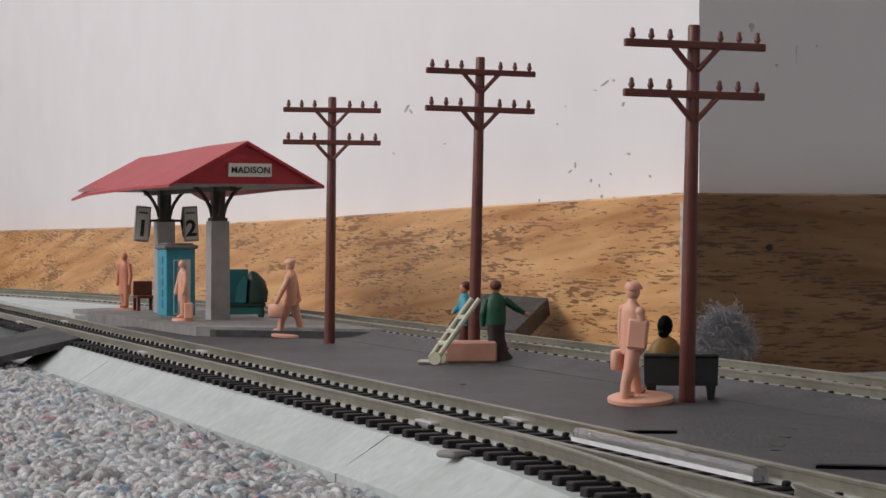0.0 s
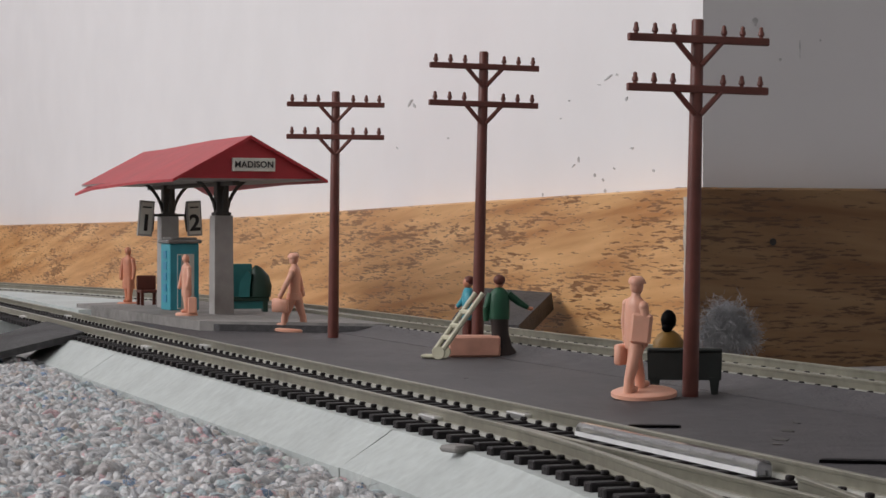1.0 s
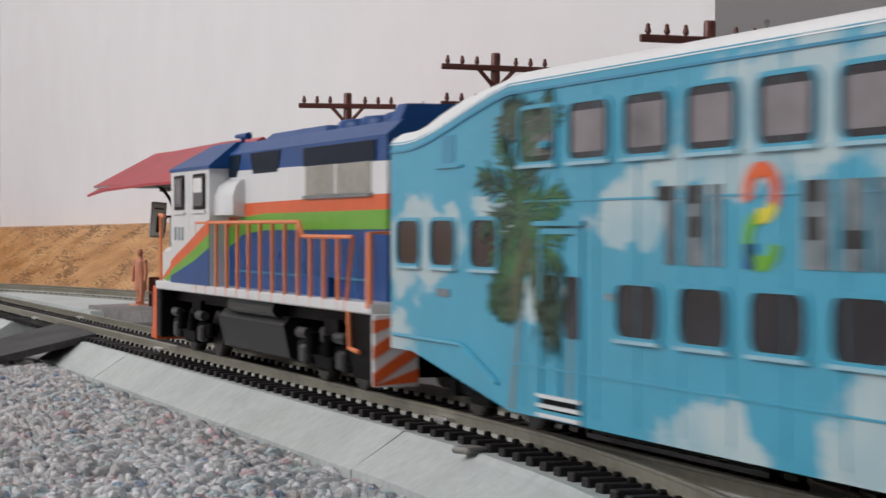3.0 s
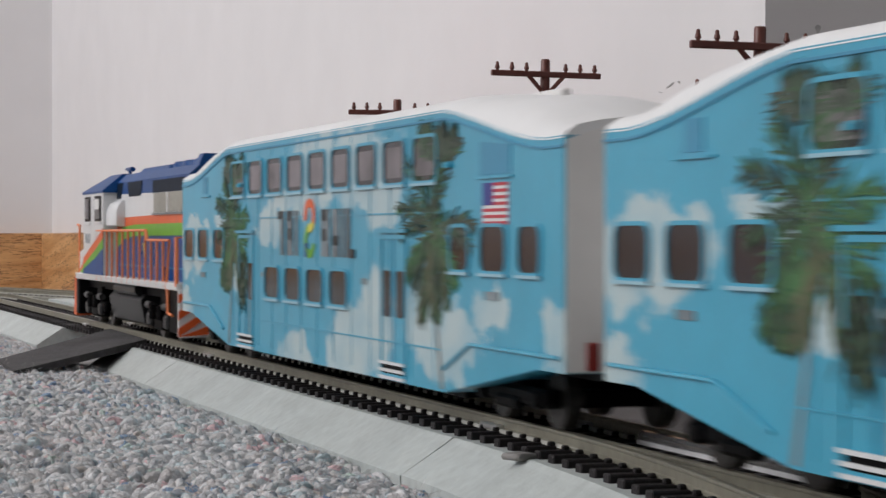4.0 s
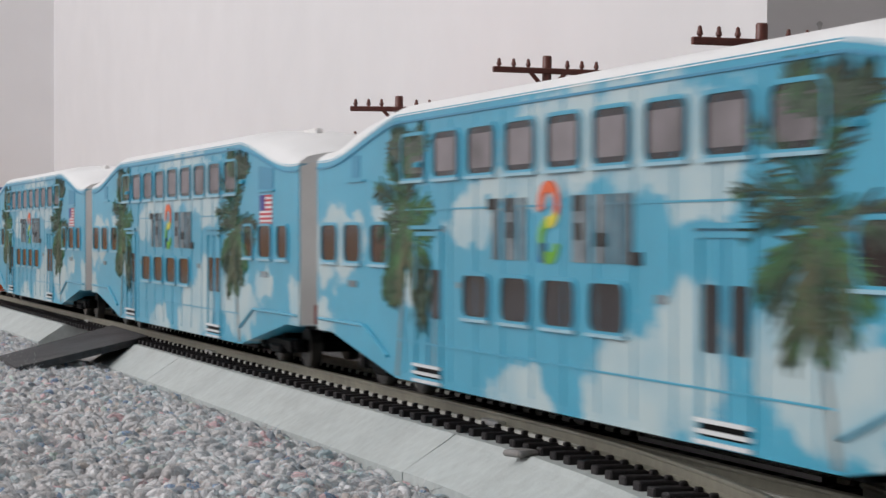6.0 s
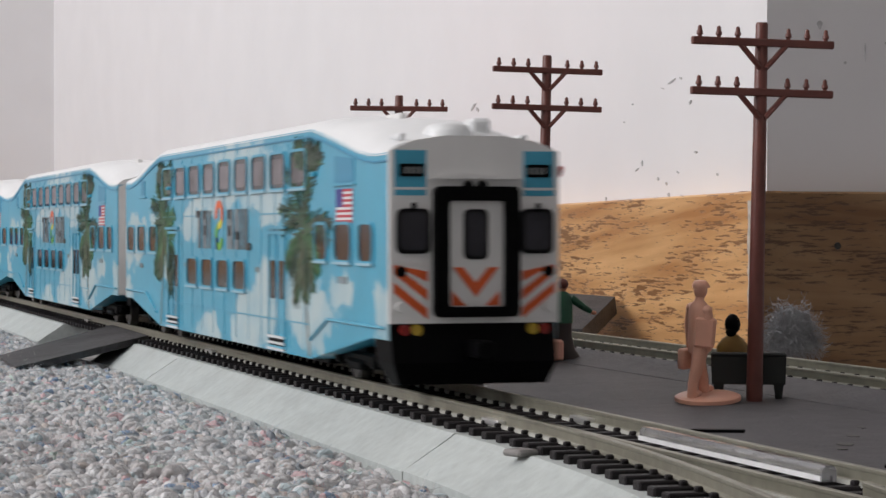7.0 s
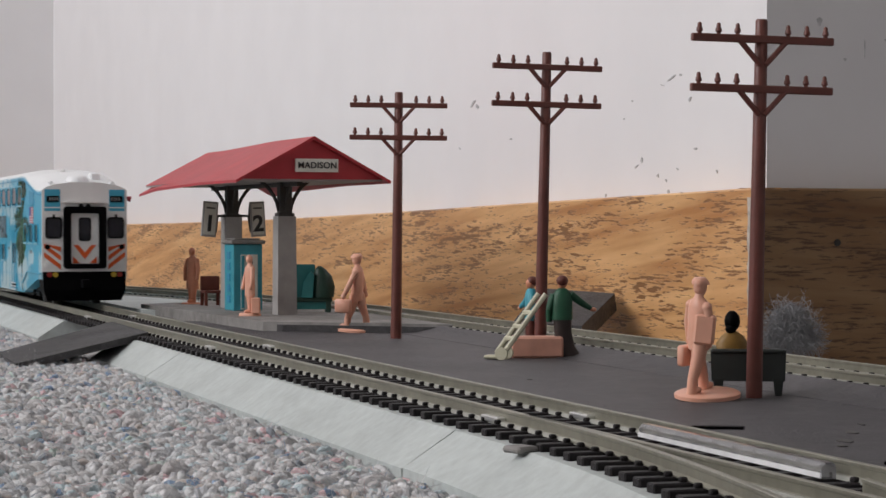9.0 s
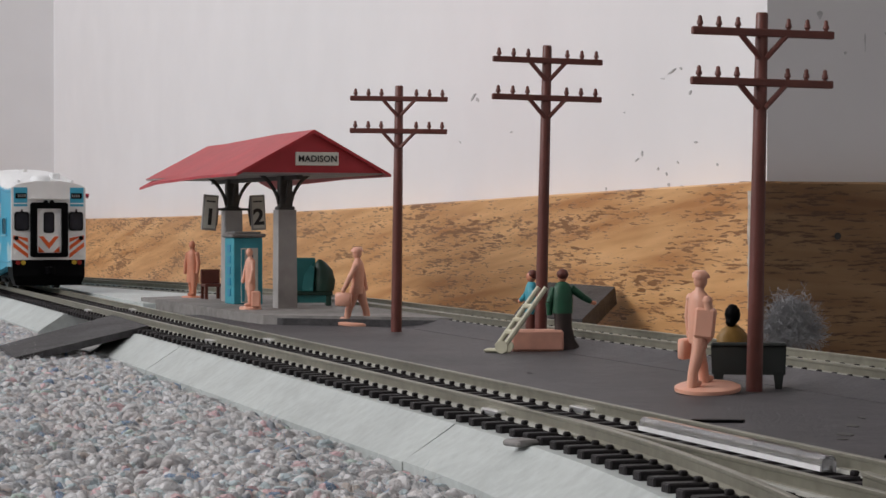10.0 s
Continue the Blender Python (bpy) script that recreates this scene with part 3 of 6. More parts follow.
def rail_profile(off):
    t = RAIL_TOP
    return [(off - 0.0012, TIE_TOP), (off + 0.0012, TIE_TOP), (off + 0.0012, TIE_TOP + 0.0002), (off + 0.0004, TIE_TOP + 0.0005), (off + 0.0004, t - 0.0007), (off + 0.00058, t - 0.0005), (off + 0.00058, t - 0.0001), (off + 0.0004, t), (off - 0.0004, t),
            (off - 0.00058, t - 0.0001), (off - 0.00058, t - 0.0005), (off - 0.0004, t - 0.0007), (off - 0.0004, TIE_TOP + 0.0005), (off - 0.0012, TIE_TOP + 0.0002)]


def track(way, name, s0, s1, label, first, last, tie_mat=TIE, tie_half=0.0152, tie_wide=0.0013):
    """Two rails, and ties with moulded spike heads; ties and rails are parts."""
    base = thing(name, label, "model track")
    for off in (-0.0083, 0.0083):
        sh = Shape()
        strip(sh, way, s0, s1, rail_profile(off))
        part("rail", sh, RAIL, base)
        foot = Shape()
        strip(foot, way, s0, s1, [(off - 0.0017, TIE_TOP - 0.0002), (off + 0.0017, TIE_TOP - 0.0002), (off + 0.0015, TIE_TOP + 0.0004), (off - 0.0015, TIE_TOP + 0.0004)])
        part("rail_foot", foot, RAILFOOT, base, "paler rail foot")
    tie = Shape()
    tie.box(-tie_wide, tie_wide, -tie_half, tie_half, TIE_LOW, TIE_TOP, 0.0002)
    for o in (-0.0083, 0.0083):
        for d in (-0.0019, 0.0019):
            if abs(o + d) > tie_half:
                continue
            tie.box(-0.00055, 0.00055, o + d - 0.00055, o + d + 0.00055, TIE_TOP - 0.0001, TIE_TOP + 0.0007, 0.0002)
    me = tie.mesh("tie", tie_mat)
    pitch = 0.0071
    rnd = random.Random(2)
    spare = Shape()
    for k in range(int((s1 - s0) / pitch)):
        s = s0 + (k + 0.5) * pitch
        p, turn = way(s)
        m = Matrix.Translation((p.x, p.y, p.z + rnd.uniform(-0.00008, 0.00008))) @ pose(0, 0, 0, 0, 0, math.degrees(turn) + rnd.uniform(-0.6, 0.6))
        if first <= s <= last:
            part("tie", me, tie_mat, base, at=m)
        elif s > last:
            sh = Shape().box(-0.00115, 0.00115, -tie_half, tie_half, TIE_LOW, TIE_TOP).moved(m)
            spare.add(sh.v, sh.f)
    if spare.v:
        tagged(part("distant_ties", spare, TIE, base), kind="stuff")
    return base


def spread(s):
    """How far the diverging route of the turnout has left the main line at s."""
    u = max(0.0, -0.030 - s)
    return u * u / 1.3 if u < 0.25 else 0.0481 + (u - 0.25) * 0.385


def branch(s, off=0.0, z=0.0):
    p, turn = line(s, off - spread(s), z)
    return p, turn + max(0.0, -0.030 - s) / 0.65


def turnout():
    """Roadbed, long ties and curved rails where a second route leaves the main line."""
    bed = thing("turnout_roadbed", "pale grey plastic roadbed of a model turnout", "roadbed")
    rings = []
    for k in range(13):
        s = -0.0164 - k * 0.022
        rings.append([branch(s, FOOT_OFF, FLOOR_Z)[0], branch(s, FOOT_OFF, FOOT_Z)[0], branch(s, -0.0178, TIE_LOW - 0.0007)[0], branch(s, -0.0166, TIE_LOW + 0.0002)[0],
                      line(s, 0.0172, TIE_LOW + 0.0002)[0], line(s, 0.0212, TIE_LOW + 0.0001)[0], line(s, 0.0252, FLOOR_Z)[0]])
    for ring in (rings[:7], rings[6:]):
        part("section", Shape().loft(ring), ROADBED, bed)
    t = thing("turnout", "model turnout with curved rails on long black ties", "model track")
    for off, s0 in ((-0.0083, -0.030), (0.0083, -0.135)):
        r = Shape()
        r.loft([[branch(s0 - k * 0.012, o, z)[0] for o, z in rail_profile(off)] for k in range(17)])
        part("rail", r, RAIL, t)
    for k in range(28):
        s = -0.0345 - k * 0.0071
        near = 0.0150 + spread(s)
        tie = Shape().box(-0.0013, 0.0013, -0.0152, near, TIE_LOW, TIE_TOP, 0.00022)
        for o in (0.0102 + spread(s), 0.0064 + spread(s), -0.0064, -0.0102):
            tie.box(-0.00055, 0.00055, o - 0.00055, o + 0.00055, TIE_TOP - 0.0001, TIE_TOP + 0.0007, 0.0002)
        p, turn = line(s)
        part("tie", tie, TIE, t, at=Matrix.Translation((p.x, p.y, 0)) @ pose(0, 0, 0, 0, 0, math.degrees(turn)))


track(line, "main_track", -0.45, 2.1, "model railway track with dull metal rails and black ties", -0.031, 0.80)
turnout()
track(siding, "siding_track", -0.40, 0.95, "model railway track with dull metal rails by the wall", -0.16, 0.60, TIE, 0.0104, 0.0007)


def joiner(way, s, off, length=0.0088):
    p, turn = way(s, off)
    sh = Shape().box(-length / 2, length / 2, -0.0009, 0.0009, TIE_TOP + 0.00005, TIE_TOP + 0.0011, 0.0002)
    sh.moved(Matrix.Translation((p.x, p.y, 0)) @ pose(0, 0, 0, 0, 0, math.degrees(turn)))
    solid("rail_joiner", sh, SILVER, "bright metal rail joiner at a track joint", "rail joiner", group="rail joiners")


for s_ in (-0.016, 0.229, 0.455):
    joiner(line, s_, -0.0095)
    joiner(line, s_, 0.0072)


def clear_tube():
    """A clear plastic bar that lies along the far rail; a white strip paints the glint on its lower edge."""
    bar = thing("clear_bar", "clear plastic bar with a painted edge glint lying beside the rail", "plastic bar")
    a, _ = line(-0.0505, 0.0050)
    b, _ = line(-0.1150, 0.0050)
    prof = [(-0.0011, 0.0), (0.0011, 0.0), (0.0011, 0.0016), (0.0007, 0.0022), (-0.0005, 0.0022), (-0.0011, 0.0016)]
    part("bar", Shape().loft([[p + ACROSS * o + Vector((0, 0, TIE_TOP + z)) for o, z in prof] for p in (a, b)]), CLEAR, bar)
    edge = [(-0.00135, 0.0001), (-0.0011, 0.0001), (-0.0011, 0.0008), (-0.00135, 0.0008)]
    part("edge_glint", Shape().loft([[p + ACROSS * o + Vector((0, 0, TIE_TOP + z)) for o, z in edge] for p in (a, b)]), BAR_GLINT, bar, "white strip for the glint along the bar's lower edge")


clear_tube()


def stub():
    """A broken moulding tab at the turnout's ties."""
    p, turn = line(-0.0545, -0.0180)
    sh = Shape().box(-0.0022, 0.0022, -0.0022, 0.0022, TIE_LOW, TIE_LOW + 0.0011, 0.0004)
    sh.moved(Matrix.Translation((p.x, p.y, 0)) @ pose(0, 0, 0, 0, 0, math.degrees(turn) + 20))
    solid("joint_tab", sh, PLATFORM, "grey plastic tab broken at the track joint", "track part")


stub()


def ramp_plate():
    """The dark plate that leans from the carpet on the ties."""
    sh = Shape()
    hi0, hi1 = Vector((-0.1165, 0.795, -0.0022)), Vector((-0.0932, 0.715, -0.0022))
    lo0, lo1 = Vector((-0.1420, 0.722, -0.0090)), Vector((-0.1262, 0.668, -0.0094))
    t = Vector((0, 0, -0.0022))
    top = [hi0, hi1, lo1, lo0]
    vs = [tuple(p) for p in top] + [tuple(p + t) for p in top]
    sh.add(vs, [(0, 1, 2, 3), (7, 6, 5, 4), (0, 4, 5, 1), (1, 5, 6, 2), (2, 6, 7, 3), (3, 7, 4, 0)])
    solid("ramp_plate", sh, FOAM, "charcoal plate leaning from the carpet on the track ties", "ramp plate")


ramp_plate()


def wall_plate():
    """A dark grey board that leans on the baseboard behind the siding."""
    sh = Shape()
    a, b, c, d = Vector((0.0230, 0.742, -0.0002)), Vector((0.0443, 0.720, -0.0005)), Vector((0.0590, 0.775, 0.0083)), Vector((0.0345, 0.800, 0.0094))
    n = (b - a).cross(d - a).normalized() * -0.006
    if n.z > 0:
        n = -n
    vs = [tuple(p) for p in (a, b, c, d)] + [tuple(p + n) for p in (a, b, c, d)]
    sh.add(vs, [(0, 1, 2, 3), (7, 6, 5, 4), (0, 4, 5, 1), (1, 5, 6, 2), (2, 6, 7, 3), (3, 7, 4, 0)])
    solid("leaning_board", sh, FOAM, "charcoal foam board leaning against the oak baseboard", "foam board")


wall_plate()


def carpet_loops():
    """Yarn loops of the carpet beside the track: each an arch of three twisted plies with stray fibres."""
    rng = np.random.default_rng(3)
    ring, seg = 5, 11
    u = np.linspace(0, 1, seg + 1)
    quad = np.array([(i * ring + k, i * ring + (k + 1) % ring, (i + 1) * ring + (k + 1) % ring, (i + 1) * ring + k) for i in range(seg) for k in range(ring)])
    hair_quad = np.array([(i * 3 + k, i * 3 + (k + 1) % 3, (i + 1) * 3 + (k + 1) % 3, (i + 1) * 3 + k) for i in range(3) for k in range(3)])
    around = 2 * np.pi * np.arange(ring) / ring
    tri = 2 * np.pi * np.arange(3) / 3
    vs, fs, count = [], [], 0

    def sweep(path, radius, angles, faces):
        nonlocal count
        d = np.gradient(path, axis=0)
        d /= np.linalg.norm(d, axis=1)[:, None] + 1e-9
        side = np.cross(d, (0.31, 0.22, 0.92))
        side /= np.linalg.norm(side, axis=1)[:, None] + 1e-9
        up = np.cross(side, d)
        pts = path[:, None, :] + radius[:, None, None] * (side[:, None, :] * np.cos(angles)[None, :, None] + up[:, None, :] * np.sin(angles)[None, :, None])
        vs.append(pts.reshape(-1, 3))
        fs.append(faces + count)
        count += len(pts) * len(angles)

    pitch = 0.0040
    for i in range(-70, 160):
        for j in range(0, 48):
            s = i * pitch + rng.normal(0, 0.0006)
            off = -0.0292 - spread(s) - (j + 0.5 * (i % 2)) * pitch * 0.86 + rng.normal(0, 0.0005)
            p = LINE_START + ALONG * s + ACROSS * off
            if p.y < 0.285 or p.y > 0.95 or abs(p.x / p.y) > 0.235 or p.x > 0.02:
                continue
            lift = rng.normal(0.0002, 0.0004) - (0.0010, 0.0004, 0.0)[min(j, 2)]
            half, tall = rng.uniform(0.0015, 0.0022), rng.uniform(0.0010, 0.0019)
            way, twist = rng.uniform(0, 6.3), rng.uniform(5.0, 9.0)
            c, n = math.cos(way), math.sin(way)
            lean_ = rng.normal(0, 0.0007)
            t = math.pi * (u * 1.1 - 0.05)
            mid = np.stack([np.cos(t) * half, lean_ * np.sin(t), np.sin(t) * tall], 1)
            for ply in range(3):
                ph = twist * u + ply * 2.094
                o = 0.00068 * np.stack([np.cos(t) * np.cos(ph), np.sin(ph), np.sin(t) * np.cos(ph)], 1)
                q = mid + o + rng.normal(0, 0.00007, mid.shape)
                q = np.stack([q[:, 0] * c - q[:, 1] * n + p.x, q[:, 0] * n + q[:, 1] * c + p.y, q[:, 2] + FLOOR_Z + lift], 1)
                sweep(q, 0.00084 * (0.82 + 0.36 * rng.random(seg + 1)), around, quad)
            for _ in range(4 if j == 0 else 13):
                k = rng.integers(1, seg)
                a = np.array([mid[k, 0] * c - mid[k, 1] * n + p.x, mid[k, 0] * n + mid[k, 1] * c + p.y, mid[k, 2] + FLOOR_Z + lift + 0.0008]) + rng.normal(0, 0.0006, 3)
                d = rng.normal(0, 1, 3) * (1, 1, 0.3)
                d *= 0.00055 / (np.linalg.norm(d) + 1e-9)
                bend = rng.normal(0, 0.00022, 3)
                path = np.stack([a + d * m + bend * m * m * 0.5 for m in range(4)])
                sweep(path, np.array([0.00005, 0.00005, 0.00004, 0.00002]), tri, hair_quad)
    me = bpy.data.meshes.new("carpet_loops")
    me.from_pydata(np.concatenate(vs).tolist(), [], np.concatenate(fs).tolist())
    me.materials.append(TUFT)
    me.polygons.foreach_set("use_smooth", [True] * len(me.polygons))
    tagged(new("carpet_loops", me), "knobbly grey, white and blue flecked wool carpet loops", "carpet", kind="stuff")


carpet_loops()
# ---------------------------------------------------------------- station island
PLAT_Z = -0.0010


def platform():
    sh = Shape()
    edge = [(-0.1260, 0.943), (-0.0680, 0.783), (-0.0610, 0.7665), (0.0158, 0.738), (0.012, 0.752), (-0.022, 0.870), (-0.060, 0.985), (-0.088, 0.990)]
    sh.prism(edge, GROUND_Z - 0.001, PLAT_Z, "z")
    base = thing("station_platform", "weathered grey station platform with a rough dark edge", "platform")
    part("slab", sh, PLATFORM, base)
    skirt = Shape()
    out = [(-0.0560, 0.7628), (-0.0540, 0.7608), (0.0180, 0.7360), (0.0150, 0.7400), (-0.0550, 0.7660)]
    skirt.prism(out, GROUND_Z - 0.001, PLAT_Z - 0.0009, "z")
    part("edge", skirt, FOAM, base, "crumbly black foam edge")
    return base


platform()


def apron():
    """The pale strip behind the main track that runs up to the platform."""
    sh = Shape()
    a = [line(s, 0.0225)[0] for s in (0.52, 0.60, 0.80)]
    b = [siding(s, -0.017)[0] for s in (0.80, 0.62, 0.50)]
    sh.prism([(p.x, p.y) for p in a + b], FLOOR_Z, -0.0026, "z")
    solid("pale_apron", sh, ROADBED, "pale grey plastic strip between the tracks", kind="structure")


apron()

STATION = Matrix.Translation((-0.0580, 0.8290, PLAT_Z)) @ pose(0, 0, 0, 0, 0, 90 + 20.4)


def writing(name, text, size, mat, parent, m, bold=0.0):
    cu = bpy.data.curves.new(name, "FONT")
    cu.body, cu.size, cu.align_x, cu.align_y, cu.extrude, cu.offset, cu.space_character = text, 1.0, "CENTER", "CENTER", 0.02, bold, 1.05
    cu.materials.append(mat)
    ob = new(name, cu)
    ob.parent = parent
    ob.matrix_basis = m @ Matrix.Diagonal((size, size, size, 1))
    return ob


def station():
    """Own frame: x along the ridge away from the gable that faces the poles, y to the near side, z up from the platform."""
    st = thing("station_shelter", "red-roofed model station shelter on grey columns", "station shelter", at=STATION)
    for x in (0.0, 0.0745):
        col = Shape()
        col.loft([[(x + a, b, z) for a, b in ((-w, -w), (w, -w), (w, w), (-w, w))] for z, w in ((0, 0.0036), (0.003, 0.0036), (0.036, 0.0034))])
        part("column", col, LIGHTGREY, st)
        post = Shape().box(x - 0.0023, x + 0.0023, -0.0023, 0.0023, 0.036, 0.056, 0.0003)
        post.box(x - 0.0030, x + 0.0030, -0.0030, 0.0030, 0.036, 0.0372, 0.0003)
        part("post", post, DARKGREY, st)
        for dx, dy in ((0, 1), (0, -1), (1, 0), (-1, 0)):
            pts = []
            for k in range(8):
                t = k / 7
                r = 0.0022 + 0.0125 * t ** 1.5
                z = 0.0380 + 0.0125 * math.sin(t * math.pi / 2)
                pts.append((x + dx * r, dy * r, z))
            part("brace", Shape().tube(pts, 0.00075, 6), DARKGREY, st)
    # gabled roof with a flat soffit and thin overhanging sheets
    x0, x1, half, low, top, mid = -0.0310, 0.1200, 0.0276, 0.0486, 0.0642, -0.0016
    gable = Shape().prism([(mid - half + 0.0012, low + 0.0004), (mid + half - 0.0012, low + 0.0004), (mid, top - 0.0012)], x0 + 0.001, x1 - 0.001, "x")
    part("gable_body", gable, RED, st)
    for sgn in (1, -1):
        ro = Shape()
        pr = [(mid, top), (mid + sgn * (half + 0.001), low), (mid + sgn * (half + 0.001), low - 0.0010), (mid, top - 0.0012)]
        ro.loft([[(x, y, z - dz) for y, z in pr] for x, dz in ((x0 - 0.001, 0), (x0 + 0.05, 0), (x1 - 0.03, 0.0012), (x1, 0.0030))])
        part("roof_sheet", ro, RED, st, "faded red sloping roof sheet")
    part("soffit", Shape().box(x0 + 0.0015, x1 - 0.0015, mid - half + 0.0015, mid + half - 0.0015, low - 0.0002, low + 0.0004), LIGHTGREY, st, "pale grey soffit")
    part("beam", Shape().box(x0 + 0.012, x1 - 0.018, -0.0012, 0.0012, low - 0.0018, low - 0.0003), DARKGREY, st)
    board = part("name_board", Shape().box(x0 - 0.0006, x0 + 0.0011, -0.0106, 0.0050, 0.0515, 0.0562, 0.0001), SIGNWHITE, st, "cream board lettered MADISON")
    writing("name_letters", "MADISON", 0.0031, INK, board, Matrix.Translation((x0 - 0.0007, -0.0028, 0.0538)) @ pose(0, 0, 0, 90, 0, -90), 0.02)
    # hanging number signs on the far column
    for y, num, tilt in ((0.0098, "1", 5), (-0.0098, "2", -3)):
        m = Matrix.Translation((0.0715, y, 0.0352)) @ pose(0, 0, 0, tilt, 0, 0)
        sg = part("number_sign", Shape().box(-0.0007, 0.0007, -0.0030, 0.0030, -0.0070, 0.0070, 0.0002), LIGHTGREY, st, "grey hanging sign with a black number", at=m)
        part("sign_panel", Shape().box(-0.0009, -0.00075, -0.0024, 0.0024, -0.0062, 0.0062), SIGNWHITE, sg, "faded sign panel")
        writing("number", num, 0.0088, INK, sg, Matrix.Translation((-0.0010, 0, -0.0020)) @ pose(0, 0, 0, 90, 0, -90), 0.03)
        part("sign_heading", Shape().box(-0.00098, -0.0008, -0.0018, 0.0018, 0.0041, 0.0047), DARKGREY, sg)
        sgn = 1 if y > 0 else -1
        part("sign_bracket", Shape().tube([(0.0745, sgn * 0.002, 0.0365), (0.0725, sgn * 0.0066, 0.0365), (0.0718, sgn * 0.0070, 0.0415)], 0.0006).tube([(0.0725, sgn * 0.0064, 0.0365), (0.0718, sgn * 0.0072, 0.0300)], 0.0006), DARKGREY, st)
    return st


station()


def phone_booth():
    b = thing("ticket_booth", "turquoise ticket booth with white-framed door and grey roof", "booth", at=Matrix.Translation((-0.0762, 0.872, PLAT_Z)) @ pose(0, 0, 0, 0, 0, 110.4))
    part("booth_body", Shape().box(-0.0065, 0.0065, -0.0050, 0.0065, 0, 0.0255, 0.0003), CYAN, b)
    part("booth_roof", Shape().box(-0.0075, 0.0075, -0.0060, 0.0075, 0.0255, 0.0270, 0.0004).box(-0.006, 0.006, -0.0045, 0.006, 0.0270, 0.0278, 0.0003), PLATFORM, b, "grey flat roof")
    door = part("booth_door", Shape().box(-0.0069, -0.0064, -0.0030, 0.0036, 0.0005, 0.0215), SIGNWHITE, b, "white-framed door")
    for z0, z1 in ((0.004, 0.0105), (0.0125, 0.0195)):
        part("door_glass", Shape().box(-0.0071, -0.0067, -0.0010, 0.0010, z0, z1), GLASS, door)
    part("door_edge", Shape().box(-0.0070, -0.0066, 0.0022, 0.0034, 0.001, 0.021), CYAN, door)
    for k in range(5):
        part("side_pane", Shape().box(-0.0022, 0.0022, 0.0063, 0.0068, 0.003 + k * 0.0042, 0.0058 + k * 0.0042), DEEPCYAN, b)
    return b


phone_booth()


def small_chair(m):
    c = thing("wooden_chair", "small red-brown plastic chair on the platform", "chair", at=m)
    part("seat", Shape().box(-0.004, 0.004, -0.004, 0.004, 0.0050, 0.0062, 0.0003), BROWN, c)
    part("backrest", Shape().box(-0.004, 0.004, 0.0030, 0.0040, 0.0062, 0.0120, 0.0003), BROWN, c)
    for x in (-0.0033, 0.0033):
        for y in (-0.0033, 0.0033):
            part("leg", Shape().box(x - 0.0006, x + 0.0006, y - 0.0006, y + 0.0006, 0, 0.0052), BROWN, c)
    return c


small_chair(Matrix.Translation((-0.0945, 0.9250, PLAT_Z)) @ pose(0, 0, 0, 0, 0, 20))


def luggage_bench():
    b = thing("teal_bench", "dark green platform bench with teal back panel", "bench", at=Matrix.Translation((-0.0492, 0.850, PLAT_Z)) @ pose(0, 0, 0, 0, 0, 8))
    part("seat", Shape().box(-0.0085, 0.0075, -0.0030, 0.0035, 0.0040, 0.0056, 0.0003), DKGREEN, b)
    part("backrest", Shape().box(-0.0062, 0.0015, 0.0030, 0.0040, 0.0050, 0.0180, 0.0004), TEAL, b, "teal back panel")
    for x in (-0.0068, 0.0060):
        part("leg", Shape().box(x - 0.0010, x + 0.0010, -0.0026, 0.0032, 0, 0.0042, 0.0003), DKGREEN, b)
    part("apron", Shape().box(-0.0070, 0.0060, -0.0022, -0.0014, 0.0012, 0.0042), TEAL, b)
    bag = solid("green_sack", Shape().body([(0, 0, 0.0, 0.0042, 0.0026), (0.0002, 0, 0.004, 0.0045, 0.0028), (0.0, 0, 0.008, 0.0036, 0.0024), (-0.0008, 0, 0.0108, 0.0018, 0.0016), (-0.0012, 0, 0.0118, 0.0006, 0.0006)]), DKGREEN,
                "dark green lumpy sack on the bench", "sack", smooth=50, at=Matrix.Translation((-0.0452, 0.8495, PLAT_Z + 0.0056)))
    pane = solid("teal_case", Shape().prism([(-0.0030, 0), (0.0012, 0), (0.0018, 0.0085), (0.0005, 0.0100), (-0.0022, 0.0060)], -0.001, 0.0008), TEAL, "teal case leaning on the sack", "case", at=Matrix.Translation((-0.0500, 0.8475, PLAT_Z + 0.0056)))
    return b


luggage_bench()


# ---------------------------------------------------------------- telephone poles
def telephone_pole(m, height=0.0778):
    p = thing("telephone_pole", "brown plastic telephone pole with two crossarms", "telephone pole", "telephone poles beside the track", at=m)
    part("mast", Shape().body([(0, 0, z, r, r) for z, r in ((0, 0.00175), (height * 0.5, 0.00155), (height - 0.0004, 0.0013), (height, 0.0011))], 10), POLE, p, smooth=50)
    for drop in (0.0042, 0.0144):
        z = height - drop
        part("crossarm", Shape().box(-0.0154, 0.0154, -0.0016, -0.0002, z - 0.0008, z + 0.0008, 0.0002), POLE, p)
        for x in (-0.0137, -0.0096, -0.0055, 0.0055, 0.0096, 0.0137):
            part("insulator", Shape().body([(x, -0.0009, z + h, r, r) for h, r in ((0.0006, 0.00045), (0.0011, 0.00045), (0.0013, 0.00072), (0.0019, 0.00066), (0.0021, 0.0005), (0.0028, 0.00046), (0.0031, 0.0002))], 8), POLE, p, smooth=50)
        for sgn in (-1, 1):
            part("brace", Shape().rod((sgn * 0.0050, -0.0011, z - 0.0004), (sgn * 0.0006, -0.0011, z - 0.0052), 0.0006, 0.0006, 6), POLE, p)
    return p


def lean(x, y, z, turn, right):
    return Matrix.Translation((x, y, z)) @ pose(0, 0, 0, 0, right, 0) @ pose(0, 0, 0, 0, 0, turn)


